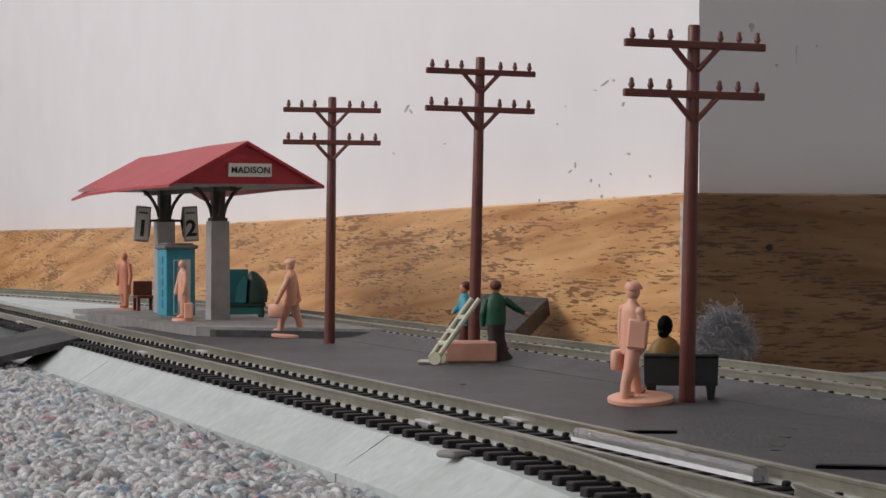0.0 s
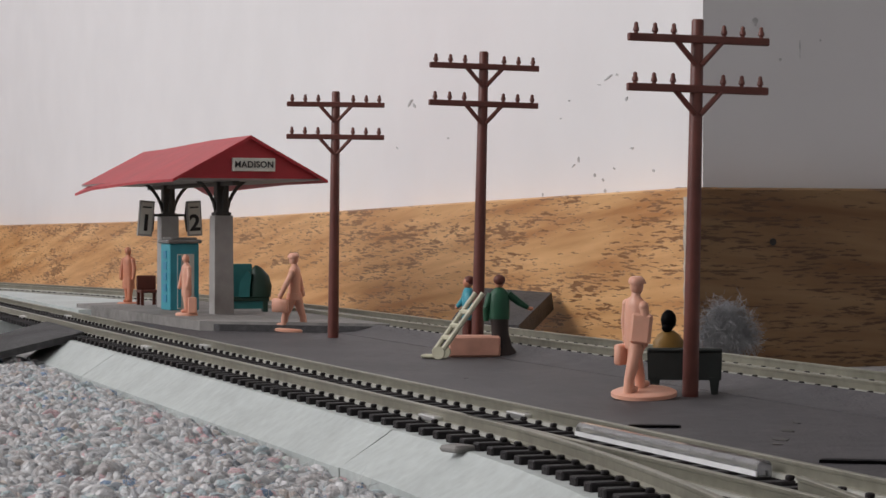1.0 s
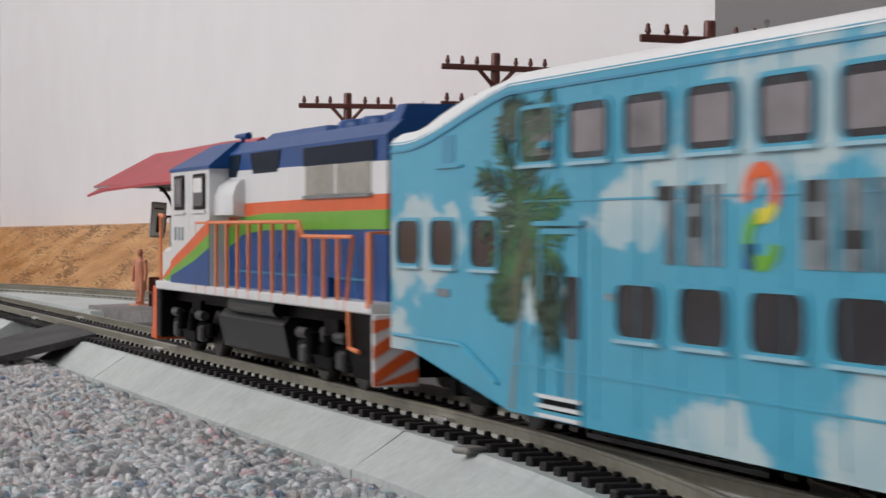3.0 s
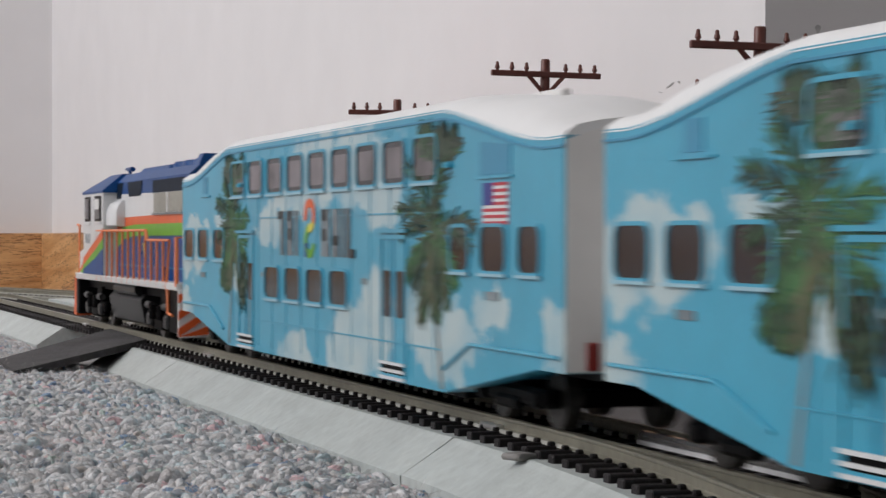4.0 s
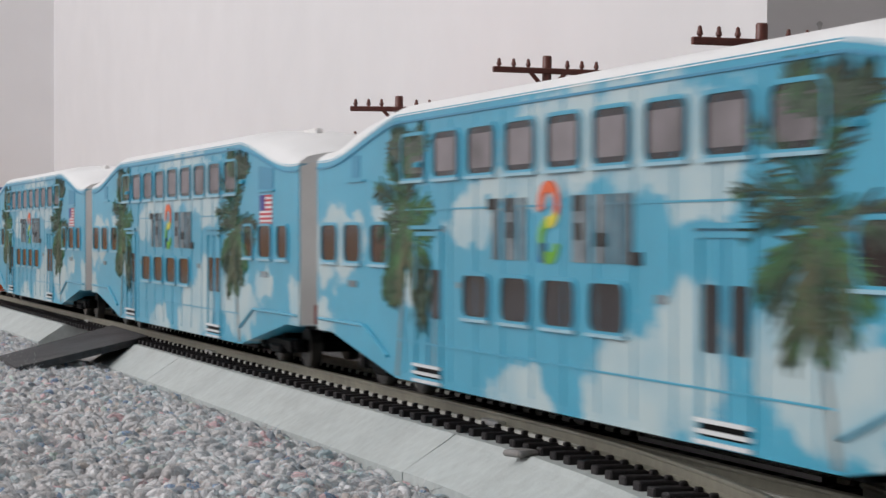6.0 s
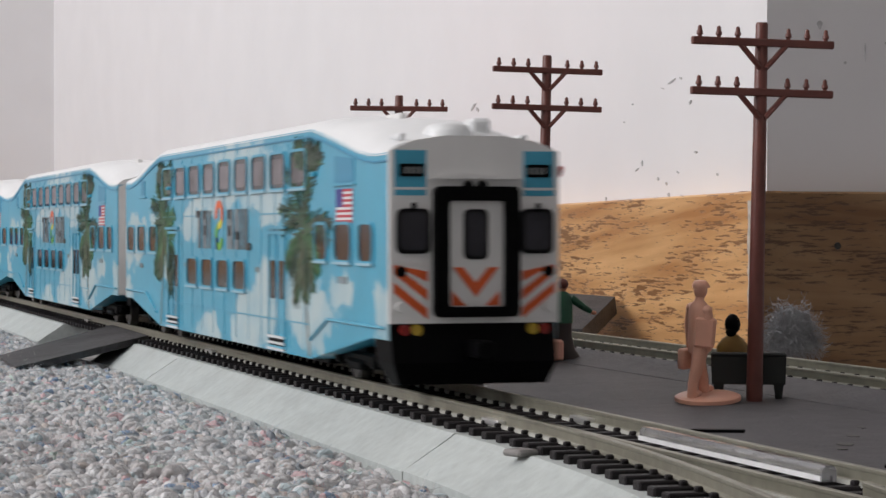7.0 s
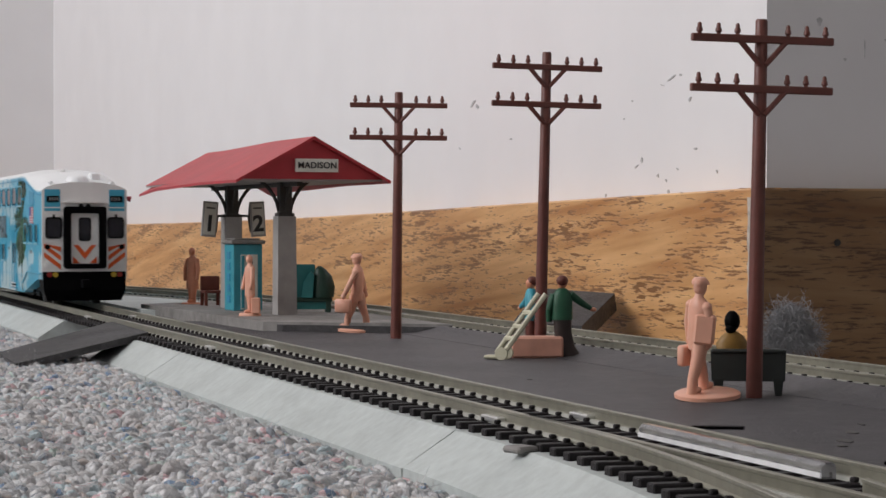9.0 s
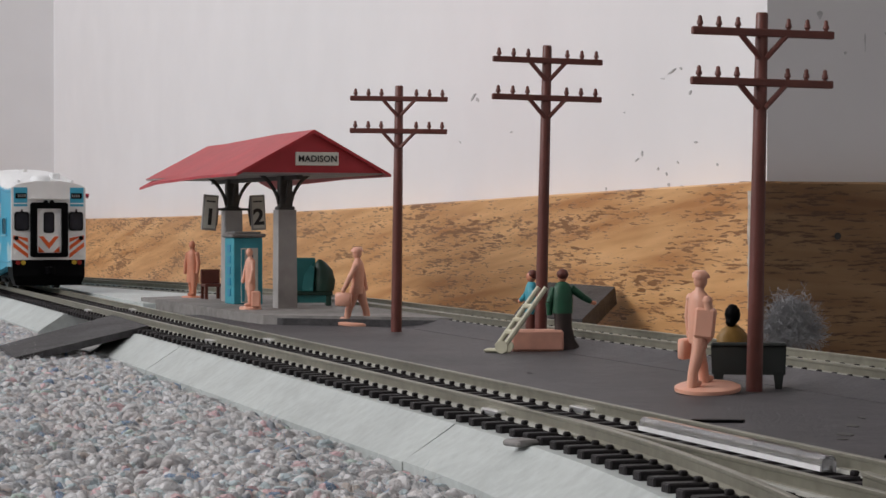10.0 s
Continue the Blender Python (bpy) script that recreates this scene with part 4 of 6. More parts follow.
telephone_pole(lean(-0.0148, 0.7143, GROUND_Z, 0, 0.7))
telephone_pole(lean(0.0266, 0.6180, GROUND_Z, 12, 1.3), 0.0830)
telephone_pole(lean(0.0640, 0.4645, GROUND_Z, 13, 1.1))


# ---------------------------------------------------------------- figures: plain cast statuettes
def figure(name, m, mat, label, h=0.0225, base=0.0065, thick=0.0011, stride=0.0016, arm=0.6, arm2=None, cap=False, case=None, coat=0.0, base_y=None, lean_x=0.0, base_at=(0.0, 0.0)):
    """A cast standing figure of one mesh on a round foot plate; x to its right, y forward."""
    sh = Shape()
    k = h / 0.0225
    if base:
        bx, by = base_at
        sh.body([(bx, by, 0, base, base_y or base), (bx, by, thick * 0.7, base, base_y or base), (bx, by, thick, base * 0.9, (base_y or base) * 0.9)], 22)
    b = thick if base else 0.0
    hip = 0.0108 * k + b
    for sgn, dy in ((-1, stride), (1, -stride)):
        x = 0.0012 * k * sgn
        sh.loft([[(x * w + r * math.cos(t) + lx, dy * f + r * 1.15 * math.sin(t), z) for t in (2 * math.pi * i / 8 for i in range(8))]
                 for z, r, f, w, lx in ((b, 0.0010 * k, 1.0, 1.1, 0), (b + 0.003 * k, 0.0010 * k, 0.9, 1.1, 0), (b + 0.006 * k, 0.0013 * k, 0.5, 1.05, lean_x * 0.3), (hip, 0.0016 * k, 0.05, 0.9, lean_x * 0.5))])
        sh.ball((x * 1.1, dy + 0.0008 * k, b + 0.0006 * k), 0.0009 * k, 0.0019 * k, 0.0008 * k)
    lx = lean_x
    sh.body([(lx * 0.5, 0, hip - 0.0022 * k - coat * k, (0.0024 + coat * 0.25) * k, 0.0018 * k), (lx * 0.6, 0, hip + 0.0006 * k, 0.0026 * k, 0.0018 * k), (lx * 0.8, 0, hip + 0.004 * k, 0.0026 * k, 0.0018 * k),
             (lx, 0, hip + 0.0066 * k, 0.0025 * k, 0.0017 * k), (lx, 0, hip + 0.0078 * k, 0.0019 * k, 0.0014 * k), (lx, 0, hip + 0.0084 * k, 0.0010 * k, 0.0010 * k), (lx, 0.0002, hip + 0.0092 * k, 0.0009 * k, 0.0009 * k)], 12)
    head = hip + 0.0104 * k
    sh.ball((lx, 0.0003 * k, head), 0.00135 * k, 0.0015 * k, 0.0018 * k)
    if cap:
        sh.body([(lx, 0.0005, head + 0.0006 * k, 0.0017 * k, 0.0020 * k), (lx, 0.0003, head + 0.0013 * k, 0.0017 * k, 0.0018 * k), (lx, 0.0002, head + 0.0020 * k, 0.0011 * k, 0.0012 * k)], 10)
    for sgn, sw in ((-1, arm), (1, arm if arm2 is None else arm2)):
        s0 = (lx + sgn * 0.0023 * k, 0, hip + 0.0066 * k)
        e = (lx + sgn * (0.0029 + 0.0012 * abs(sw)) * k, 0.0012 * sw * k, hip + 0.0030 * k)
        w = (lx + sgn * (0.0026 + 0.0018 * abs(sw)) * k, 0.0030 * sw * k, hip - 0.0008 * k)
        sh.rod(s0, e, 0.0010 * k, 0.0009 * k).rod(e, w, 0.0009 * k, 0.0007 * k).ball(w, 0.0008 * k, 0.0008 * k, 0.0010 * k).ball(e, 0.0009 * k, 0.0009 * k, 0.0009 * k).ball(s0, 0.0011 * k, 0.0011 * k, 0.0011 * k)
        if case == sgn:
            sh.box(w[0] - 0.0010, w[0] + 0.0010, w[1] - 0.0028, w[1] + 0.0028, w[2] - 0.0050 * k, w[2] - 0.0008 * k, 0.0004)
    ob = solid(name, sh, mat, label, "figurine", "figurines on the layout", smooth=55, at=m)
    return ob


figure("figurine", Matrix.Translation((0.0518, 0.4590, GROUND_Z + 0.0007)) @ pose(0, 0, 0, 6.5, 0, 0) @ pose(0, 0, 0, 0, 0, -52), FLESH, "salmon pink unpainted plastic figurine carrying a case", h=0.0226, base=0.0062, base_y=0.0072, stride=0.0030, arm=0.05, case=-1, cap=True, base_at=(0.00123, 0.00158))
figure("figurine", Matrix.Translation((-0.0288, 0.7570, GROUND_Z + 0.0006)) @ pose(0, 0, 0, 6, 1, 0) @ pose(0, 0, 0, 0, 0, 72), FLESH, "salmon pink figurine in a cap swinging a bag", h=0.0240, base=0.0062, base_y=0.0075, stride=0.0030, arm=1.0, arm2=-0.5, cap=True, case=-1)
figure("figurine", Matrix.Translation((-0.1045, 0.9430, PLAT_Z - 0.0005)) @ pose(0, 0, 0, 0, 0, 150), FLESH_DARK, "tan pink figurine in a long coat on the platform", h=0.0225, base=0.0046, stride=0.001, arm=0.3, coat=0.003)
figure("figurine", Matrix.Translation((-0.0695, 0.8150, PLAT_Z)) @ pose(0, 0, 0, 0, 0, 120), FLESH, "pink figurine with a case at its feet on the platform", h=0.0205, base=0.0040, stride=0.0006, arm=0.5, coat=0.002)
solid("small_case", Shape().box(-0.0016, 0.0016, -0.0010, 0.0010, 0, 0.0058, 0.0004), FLESH, "pink plastic travelling case on the platform", "case", at=Matrix.Translation((-0.0672, 0.8120, PLAT_Z + 0.0009)))

solid("parcel", Shape().box(-0.0020, 0.0022, -0.0014, 0.0014, 0, 0.0062, 0.0005), FLESH, "salmon pink parcel held against the figurine", "parcel", at=Matrix.Translation((0.0524, 0.4558, GROUND_Z + 0.0114)) @ pose(0, 0, 0, 0, 6, -12))

# the painted pair beside the trunk, in plain colours by height
def painted_figure(m, coat, legs, hair, h, label, robe=0.0):
    k = h / 0.0225
    t = thing("painted_figurine", label, "figurine", "painted figurines", at=m)
    low = Shape().body([(0.0022 * k, 0, 0, 0.0036 * k, 0.0022 * k), (0.0008 * k, 0, 0.003 * k, 0.0028 * k, 0.002 * k), (0.0002 * k, 0, 0.007 * k, 0.0024 * k, 0.0018 * k), (0, 0, 0.0115 * k, 0.0026 * k, 0.0018 * k)], 12)
    part("trousers", low, legs, t, smooth=55)
    up = Shape().body([(0, 0, 0.0105 * k, 0.0029 * k, 0.0020 * k), (0, 0, 0.014 * k, 0.0029 * k, 0.0019 * k), (0, 0, 0.0175 * k, 0.0028 * k, 0.0019 * k), (0, 0, 0.0188 * k, 0.0017 * k, 0.0014 * k), (0, 0, 0.0193 * k, 0.001 * k, 0.001 * k)], 12)
    up.rod((0.0023 * k, 0, 0.0176 * k), (0.0058 * k, 0.001, 0.0150 * k), 0.0012 * k, 0.0010 * k).rod((0.0058 * k, 0.001, 0.0150 * k), (0.0080 * k, 0.002, 0.0137 * k), 0.0010 * k, 0.0007 * k)
    up.rod((-0.0023 * k, 0, 0.0176 * k), (-0.0036 * k, 0, 0.0135 * k), 0.0011 * k, 0.0010 * k).rod((-0.0036 * k, 0, 0.0135 * k), (-0.0036 * k, 0.0005, 0.0100 * k), 0.0010 * k, 0.0008 * k)
    part("coat", up, coat, t, smooth=55)
    part("head", Shape().ball((0, 0.0002, 0.0208 * k), 0.0014 * k, 0.0015 * k, 0.0017 * k).ball((0.0088 * k, 0.0022, 0.0133 * k), 0.0009 * k, 0.0007 * k, 0.0006 * k), FLESH_DARK, t, smooth=55)
    part("hair", Shape().ball((0, -0.0003, 0.0214 * k), 0.0017 * k, 0.0017 * k, 0.0015 * k), hair, t, smooth=55)
    return t


painted_figure(Matrix.Translation((0.0322, 0.6090, GROUND_Z)), GREEN, TROUSER, BROWN, 0.0218, "painted figurine in a green coat and dark trousers")
painted_figure(Matrix.Translation((0.0245, 0.6250, GROUND_Z)) @ pose(0, 0, 0, 0, 0, 95), CYAN, BROWN, BROWN, 0.0212, "painted figurine in a light blue top behind the pole")


def trunk_and_truck():
    solid("luggage_trunk", Shape().box(-0.0071, 0.0071, -0.0035, 0.0035, 0, 0.0058, 0.0006), PINKBOX, "salmon pink plastic luggage trunk", "trunk", at=Matrix.Translation((0.0252, 0.6095, GROUND_Z)) @ pose(0, 0, 0, 0, 0, 3))
    t = thing("hand_truck", "ivory plastic hand truck leaning on the trunk", "hand truck", at=Matrix.Translation((0.0152, 0.6000, GROUND_Z)) @ pose(0, 0, 0, 0, 0, -18))
    foot = Vector((0.0, 0, 0.0016))
    head = Vector((0.0108, 0.003, 0.0175))
    side = Vector((-0.0006, 0.0036, 0))
    for o in (side * -0.5, side * 0.5):
        q = o + Vector((0.0012 if o.y < 0 else -0.0012, 0, 0))
        part("rail", Shape().rod(foot + q, head + q, 0.00075, 0.0007, 8), IVORY, t)
    for f in (0.25, 0.45, 0.68):
        p = foot.lerp(head, f)
        part("rung", Shape().rod(p + side * -0.5 + Vector((0.0015, 0, 0)), p + side * 0.5 + Vector((-0.0015, 0, 0)), 0.0007, 0.0007, 6), IVORY, t)
    part("toe_plate", Shape().box(-0.0040, 0.0006, -0.0022, 0.0022, 0.0002, 0.0012, 0.0004), IVORY, t)
    for y in (-0.0026, 0.0026):
        part("wheel", Shape().rod((0.0012, y - 0.0005, 0.0017), (0.0012, y + 0.0005, 0.0017), 0.0017, 0.0017, 14), IVORY, t)


trunk_and_truck()


def park_bench():
    b = thing("park_bench", "blackish green model bench seen from behind", "bench", at=Matrix.Translation((0.0640, 0.4730, GROUND_Z)) @ pose(0, 0, 0, 0, 0, -8))
    part("backrest", Shape().prism([(-0.0076, 0.0030), (0.0076, 0.0030), (0.0078, 0.0092), (-0.0078, 0.0092)], -0.0026, -0.0016), BLACKGREEN, b)
    part("seat", Shape().box(-0.0076, 0.0076, -0.0020, 0.0040, 0.0034, 0.0044, 0.0003), BLACKGREEN, b)
    part("top_rail", Shape().box(-0.0078, 0.0078, -0.0030, -0.0012, 0.0088, 0.0097, 0.0003), BLACKGREEN, b)
    for x in (-0.0062, 0.0062):
        for y in (-0.0016, 0.0034):
            part("leg", Shape().loft([[(x + a * w, y + c * w, z) for a, c in ((-1, -1), (1, -1), (1, 1), (-1, 1))] for z, w in ((0, 0.0007), (0.0036, 0.0011))]), BLACKGREEN, b)
    for x in (-0.0076, 0.0068):
        part("armrest", Shape().box(x, x + 0.0008, -0.0020, 0.0038, 0.0042, 0.0066, 0.0002), BLACKGREEN, b)
    s = thing("seated_figurine", "painted seated figurine with black hair and ochre coat on the bench", "figurine", "painted figurines", at=Matrix.Translation((0.0608, 0.4745, GROUND_Z + 0.0046)))
    part("coat", Shape().body([(0, 0, 0, 0.0032, 0.0022), (0, 0, 0.004, 0.0032, 0.0020), (0, 0, 0.0062, 0.0034, 0.0018), (0, 0, 0.0078, 0.0022, 0.0014), (0, 0, 0.0086, 0.001, 0.001)], 14), OCHRE, s, smooth=55)
    part("hair", Shape().ball((0, 0, 0.0108), 0.0017, 0.0018, 0.0022).ball((-0.0004, -0.0008, 0.0092), 0.0012, 0.0010, 0.0010), BLACK, s, smooth=55)


park_bench()


def dust_ball():
    """A tuft of grey lint beside the baseboard: many fine curled fibres."""
    rng = random.Random(8)
    sh = Shape()
    core = Vector((0.0948, 0.615, -0.0015))
    for k in range(3000):
        d = Vector((rng.gauss(0, 1), rng.gauss(0, 1), abs(rng.gauss(0, 1)))).normalized()
        p = core + Vector((d.x * 0.0078, d.y * 0.004, d.z * 0.0125)) * rng.uniform(0.15, 1.0) ** 0.6
        t = Vector((rng.gauss(0, 1), rng.gauss(0, 1), rng.gauss(0, 1))).normalized()
        pts = [p]
        for j in range(6):
            t = (t + Vector((rng.gauss(0, 1), rng.gauss(0, 1), rng.gauss(0, 1) - 0.25)) * 0.42).normalized()
            pts.append(pts[-1] + t * 0.0009)
        sh.tube(pts, rng.choice((0.00003, 0.00004, 0.00007)), 3)
    solid("dust_ball", sh, DUST, "grey blue ball of lint beside the baseboard", "lint", kind="stuff")


dust_ball()


def ground_marks():
    """A strip of black tape and a few pale scrapes on the base board."""
    rnd = random.Random(12)
    for x, y, turn, size in ((0.0478, 0.3930, -6, 1.0), (0.0705, 0.3330, -12, 1.15)):
        ring = [(size * a * MM, size * b * MM) for a, b in ((-4.6, -0.9), (-1.5, -1.3), (2.0, -1.1), (4.4, -1.3), (4.7, 0.3), (3.6, 1.2), (0.4, 1.0), (-2.2, 1.3), (-4.1, 0.8))]
        solid("tape_strip", Shape().prism(ring, 0, 0.0005, "z"), BLACK, "torn strip of black tape on the base board", "tape", at=Matrix.Translation((x, y, GROUND_Z)) @ pose(0, 0, 0, 0, 0, turn))
    for x, y, w, h in ((0.0660, 0.3700, 0.0016, 0.0030), (0.0700, 0.3860, 0.0012, 0.0040), (0.0640, 0.3620, 0.0010, 0.0018), (0.0745, 0.4020, 0.0008, 0.0026), (0.0200, 0.5200, 0.0008, 0.0005), (0.0490, 0.4560, 0.0010, 0.0007)):
        ring = [(w * (0.6 + 0.5 * rnd.random()) * math.cos(t), h * (0.6 + 0.5 * rnd.random()) * math.sin(t)) for t in (2 * math.pi * k / 9 for k in range(9))]
        solid("scrape_mark", Shape().prism(ring, -0.0001, 0.00015, "z"), DARKGREY, "faint grey scrape on the charcoal board", "scrape", "scrapes on the base board", at=Matrix.Translation((x, y, GROUND_Z)))


ground_marks()
# ---------------------------------------------------------------- the train
COACH_HALF, COACH_W = 0.150, 0.0172


def mm(poly):
    return [(a * MM, b * MM) for a, b in poly]


def plate(sh, poly, y, thick=0.00012):
    """A thin printed or moulded patch on the vehicle's side at depth y, with its twin on the other side."""
    sh.twin = True
    return sh.prism(poly, y - 0.00005, y + thick, "y")


def coach_outline(x):
    """Lower edge and eave of the side at x from the middle."""
    a = abs(x) / MM
    low = 3.1 if a <= 90 else 3.1 + (a - 90) / 48 * 6.7 if a < 138 else 9.8
    pts = [(0, 52.8), (90, 52.8), (97, 52.0), (108, 50.3), (118, 48.6), (128, 47.0), (136, 46.1), (142, 45.8), (150, 45.9)]
    for (x0, z0), (x1, z1) in zip(pts, pts[1:]):
        if a <= x1 + 1e-6:
            return low * MM, (z0 + (z1 - z0) * (a - x0) / (x1 - x0)) * MM
    return low * MM, 45.9 * MM


STATIONS = [-150, -142, -138, -136, -128, -118, -108, -97, -90, 0, 90, 97, 108, 118, 128, 136, 138, 142, 150]


def window(parent, x0, x1, z0, z1, glass, w=COACH_W, inset=0.6, rim=SKYBLUE, blind=None):
    """A framed window on both sides of the coach; millimetres."""
    outer, inner = rounded(x0 * MM - inset * MM, x1 * MM + inset * MM, z0 * MM - inset * MM, z1 * MM + inset * MM, 0.0021), rounded(x0 * MM, x1 * MM, z0 * MM, z1 * MM, 0.0017)
    for sgn in (1, -1):
        win = part("window", frame_ring(Shape(), outer, inner, sgn * (w - 0.0001), sgn * (w + 0.0004)), rim, parent)
        part("pane", Shape().prism(inner, sgn * (w - 0.0001), sgn * (w + 0.00012)), glass, win)
        if blind:
            part("blind", Shape().prism(rounded((x0 + 1.9) * MM, (x1 - 1.3) * MM, (z0 + 0.9) * MM, (z1 - 1.1) * MM, 0.0006), sgn * w, sgn * (w + 0.00018)), blind, win)
        part("sill", Shape().box(x0 * MM - 0.0006, x1 * MM + 0.0006, *sorted((sgn * w, sgn * (w + 0.0007))), z0 * MM - 0.0009, z0 * MM - 0.0004), PALEBLUE, win)


def palm(parent, x, z, reach, seed, foot):
    """A printed palm: a leaning trunk, and drooping feathery fronds in four greens; foot: where the trunk ends."""
    rng = random.Random(seed)
    y = COACH_W + 0.00012
    greens = [(PALM1, Shape()), (PALM2, Shape()), (PALM3, Shape()), (PALM4, Shape())]

    def leaf(sh, a, b, w):
        d = (b - a)
        nrm = Vector((-d.y, d.x)).normalized() * w
        m_ = a.lerp(b, 0.45)
        plate(sh, [(a.x, a.y), (m_.x - nrm.x, m_.y - nrm.y), (b.x, b.y), (m_.x + nrm.x, m_.y + nrm.y)], y, 0.00004 + rng.random() * 0.00010)

    def frond(x0, z0, ang, length, droop, tone):
        p = Vector((x0, z0)) * MM
        v = Vector((math.cos(ang), math.sin(ang)))
        steps = 20
        step = length * MM / steps
        for j in range(steps):
            q = p + v * step
            t = (j + 1) / steps
            for side_ in (-1, 1):
                for _ in range(1):
                    out = Vector((-v.y, v.x)) * side_
                    size = 4.4 * math.sin(math.pi * (0.16 + 0.70 * t)) * rng.uniform(0.55, 1.2)
                    tip = q + (v * rng.uniform(0.6, 1.3) + out * rng.uniform(0.45, 0.85) + Vector((0, -0.25))).normalized() * MM * size
                    pick = rng.random()
                    leaf(greens[tone if pick < 0.6 else 0 if pick < 0.8 else 2][1], p.lerp(q, rng.random()), tip, 0.00017 + 0.00011 * rng.random())
            leaf(greens[tone][1], p, q + v * 0.0006, 0.00022)
            p = q
            v = (v + Vector((0, -droop))).normalized()

    for k in range(13):
        ang = radians(-65 + 310 * k / 12 + rng.uniform(-8, 8))
        up = math.sin(ang)
        tone = rng.choice((0, 2, 3)) if up < 0.2 else rng.choice((0, 1, 2, 2))
        frond(x + rng.gauss(0, 0.7), z + rng.gauss(0, 0.7), ang, 1.12 * reach * rng.uniform(0.75, 1.1) * (1.0 - 0.15 * abs(math.cos(ang))), 0.018 + 0.030 * abs(math.cos(ang)), tone)
    # dry fronds that hang along the trunk
    for k in range(4):
        frond(x + rng.uniform(-3, 3), z - 2, radians(-90 + rng.uniform(-38, 38)), reach * rng.uniform(0.6, 0.95), 0.03, rng.choice((0, 3)))
    # a taller crown behind, cut by the eave
    for k in range(7):
        frond(x + rng.uniform(-7, 5), 44.5 + rng.uniform(-1, 1), radians(90 + rng.uniform(-50, 50)), 5.2, 0.02, rng.choice((1, 0, 1)))
    for mat, sh in greens:
        if sh.v:
            sh.v = [(x * MM + (p[0] - x * MM) * 1.5, p[1], min(p[2], 0.0518)) for p in sh.v]
            part("palm_fronds", sh, mat, parent, "printed green palm fronds")
    tr = Shape()
    plate(tr, mm([(x - 0.6, z), (x + 0.6, z), (x + 0.5 + (foot - x) * 0.35, 15), (foot + 0.9, 3.6), (foot - 0.9, 3.6), (x - 0.7 + (foot - x) * 0.35, 15)]), COACH_W + 0.0001, 0.00004)
    part("palm_trunk", tr, TRUNK, parent, "printed grey palm trunk")


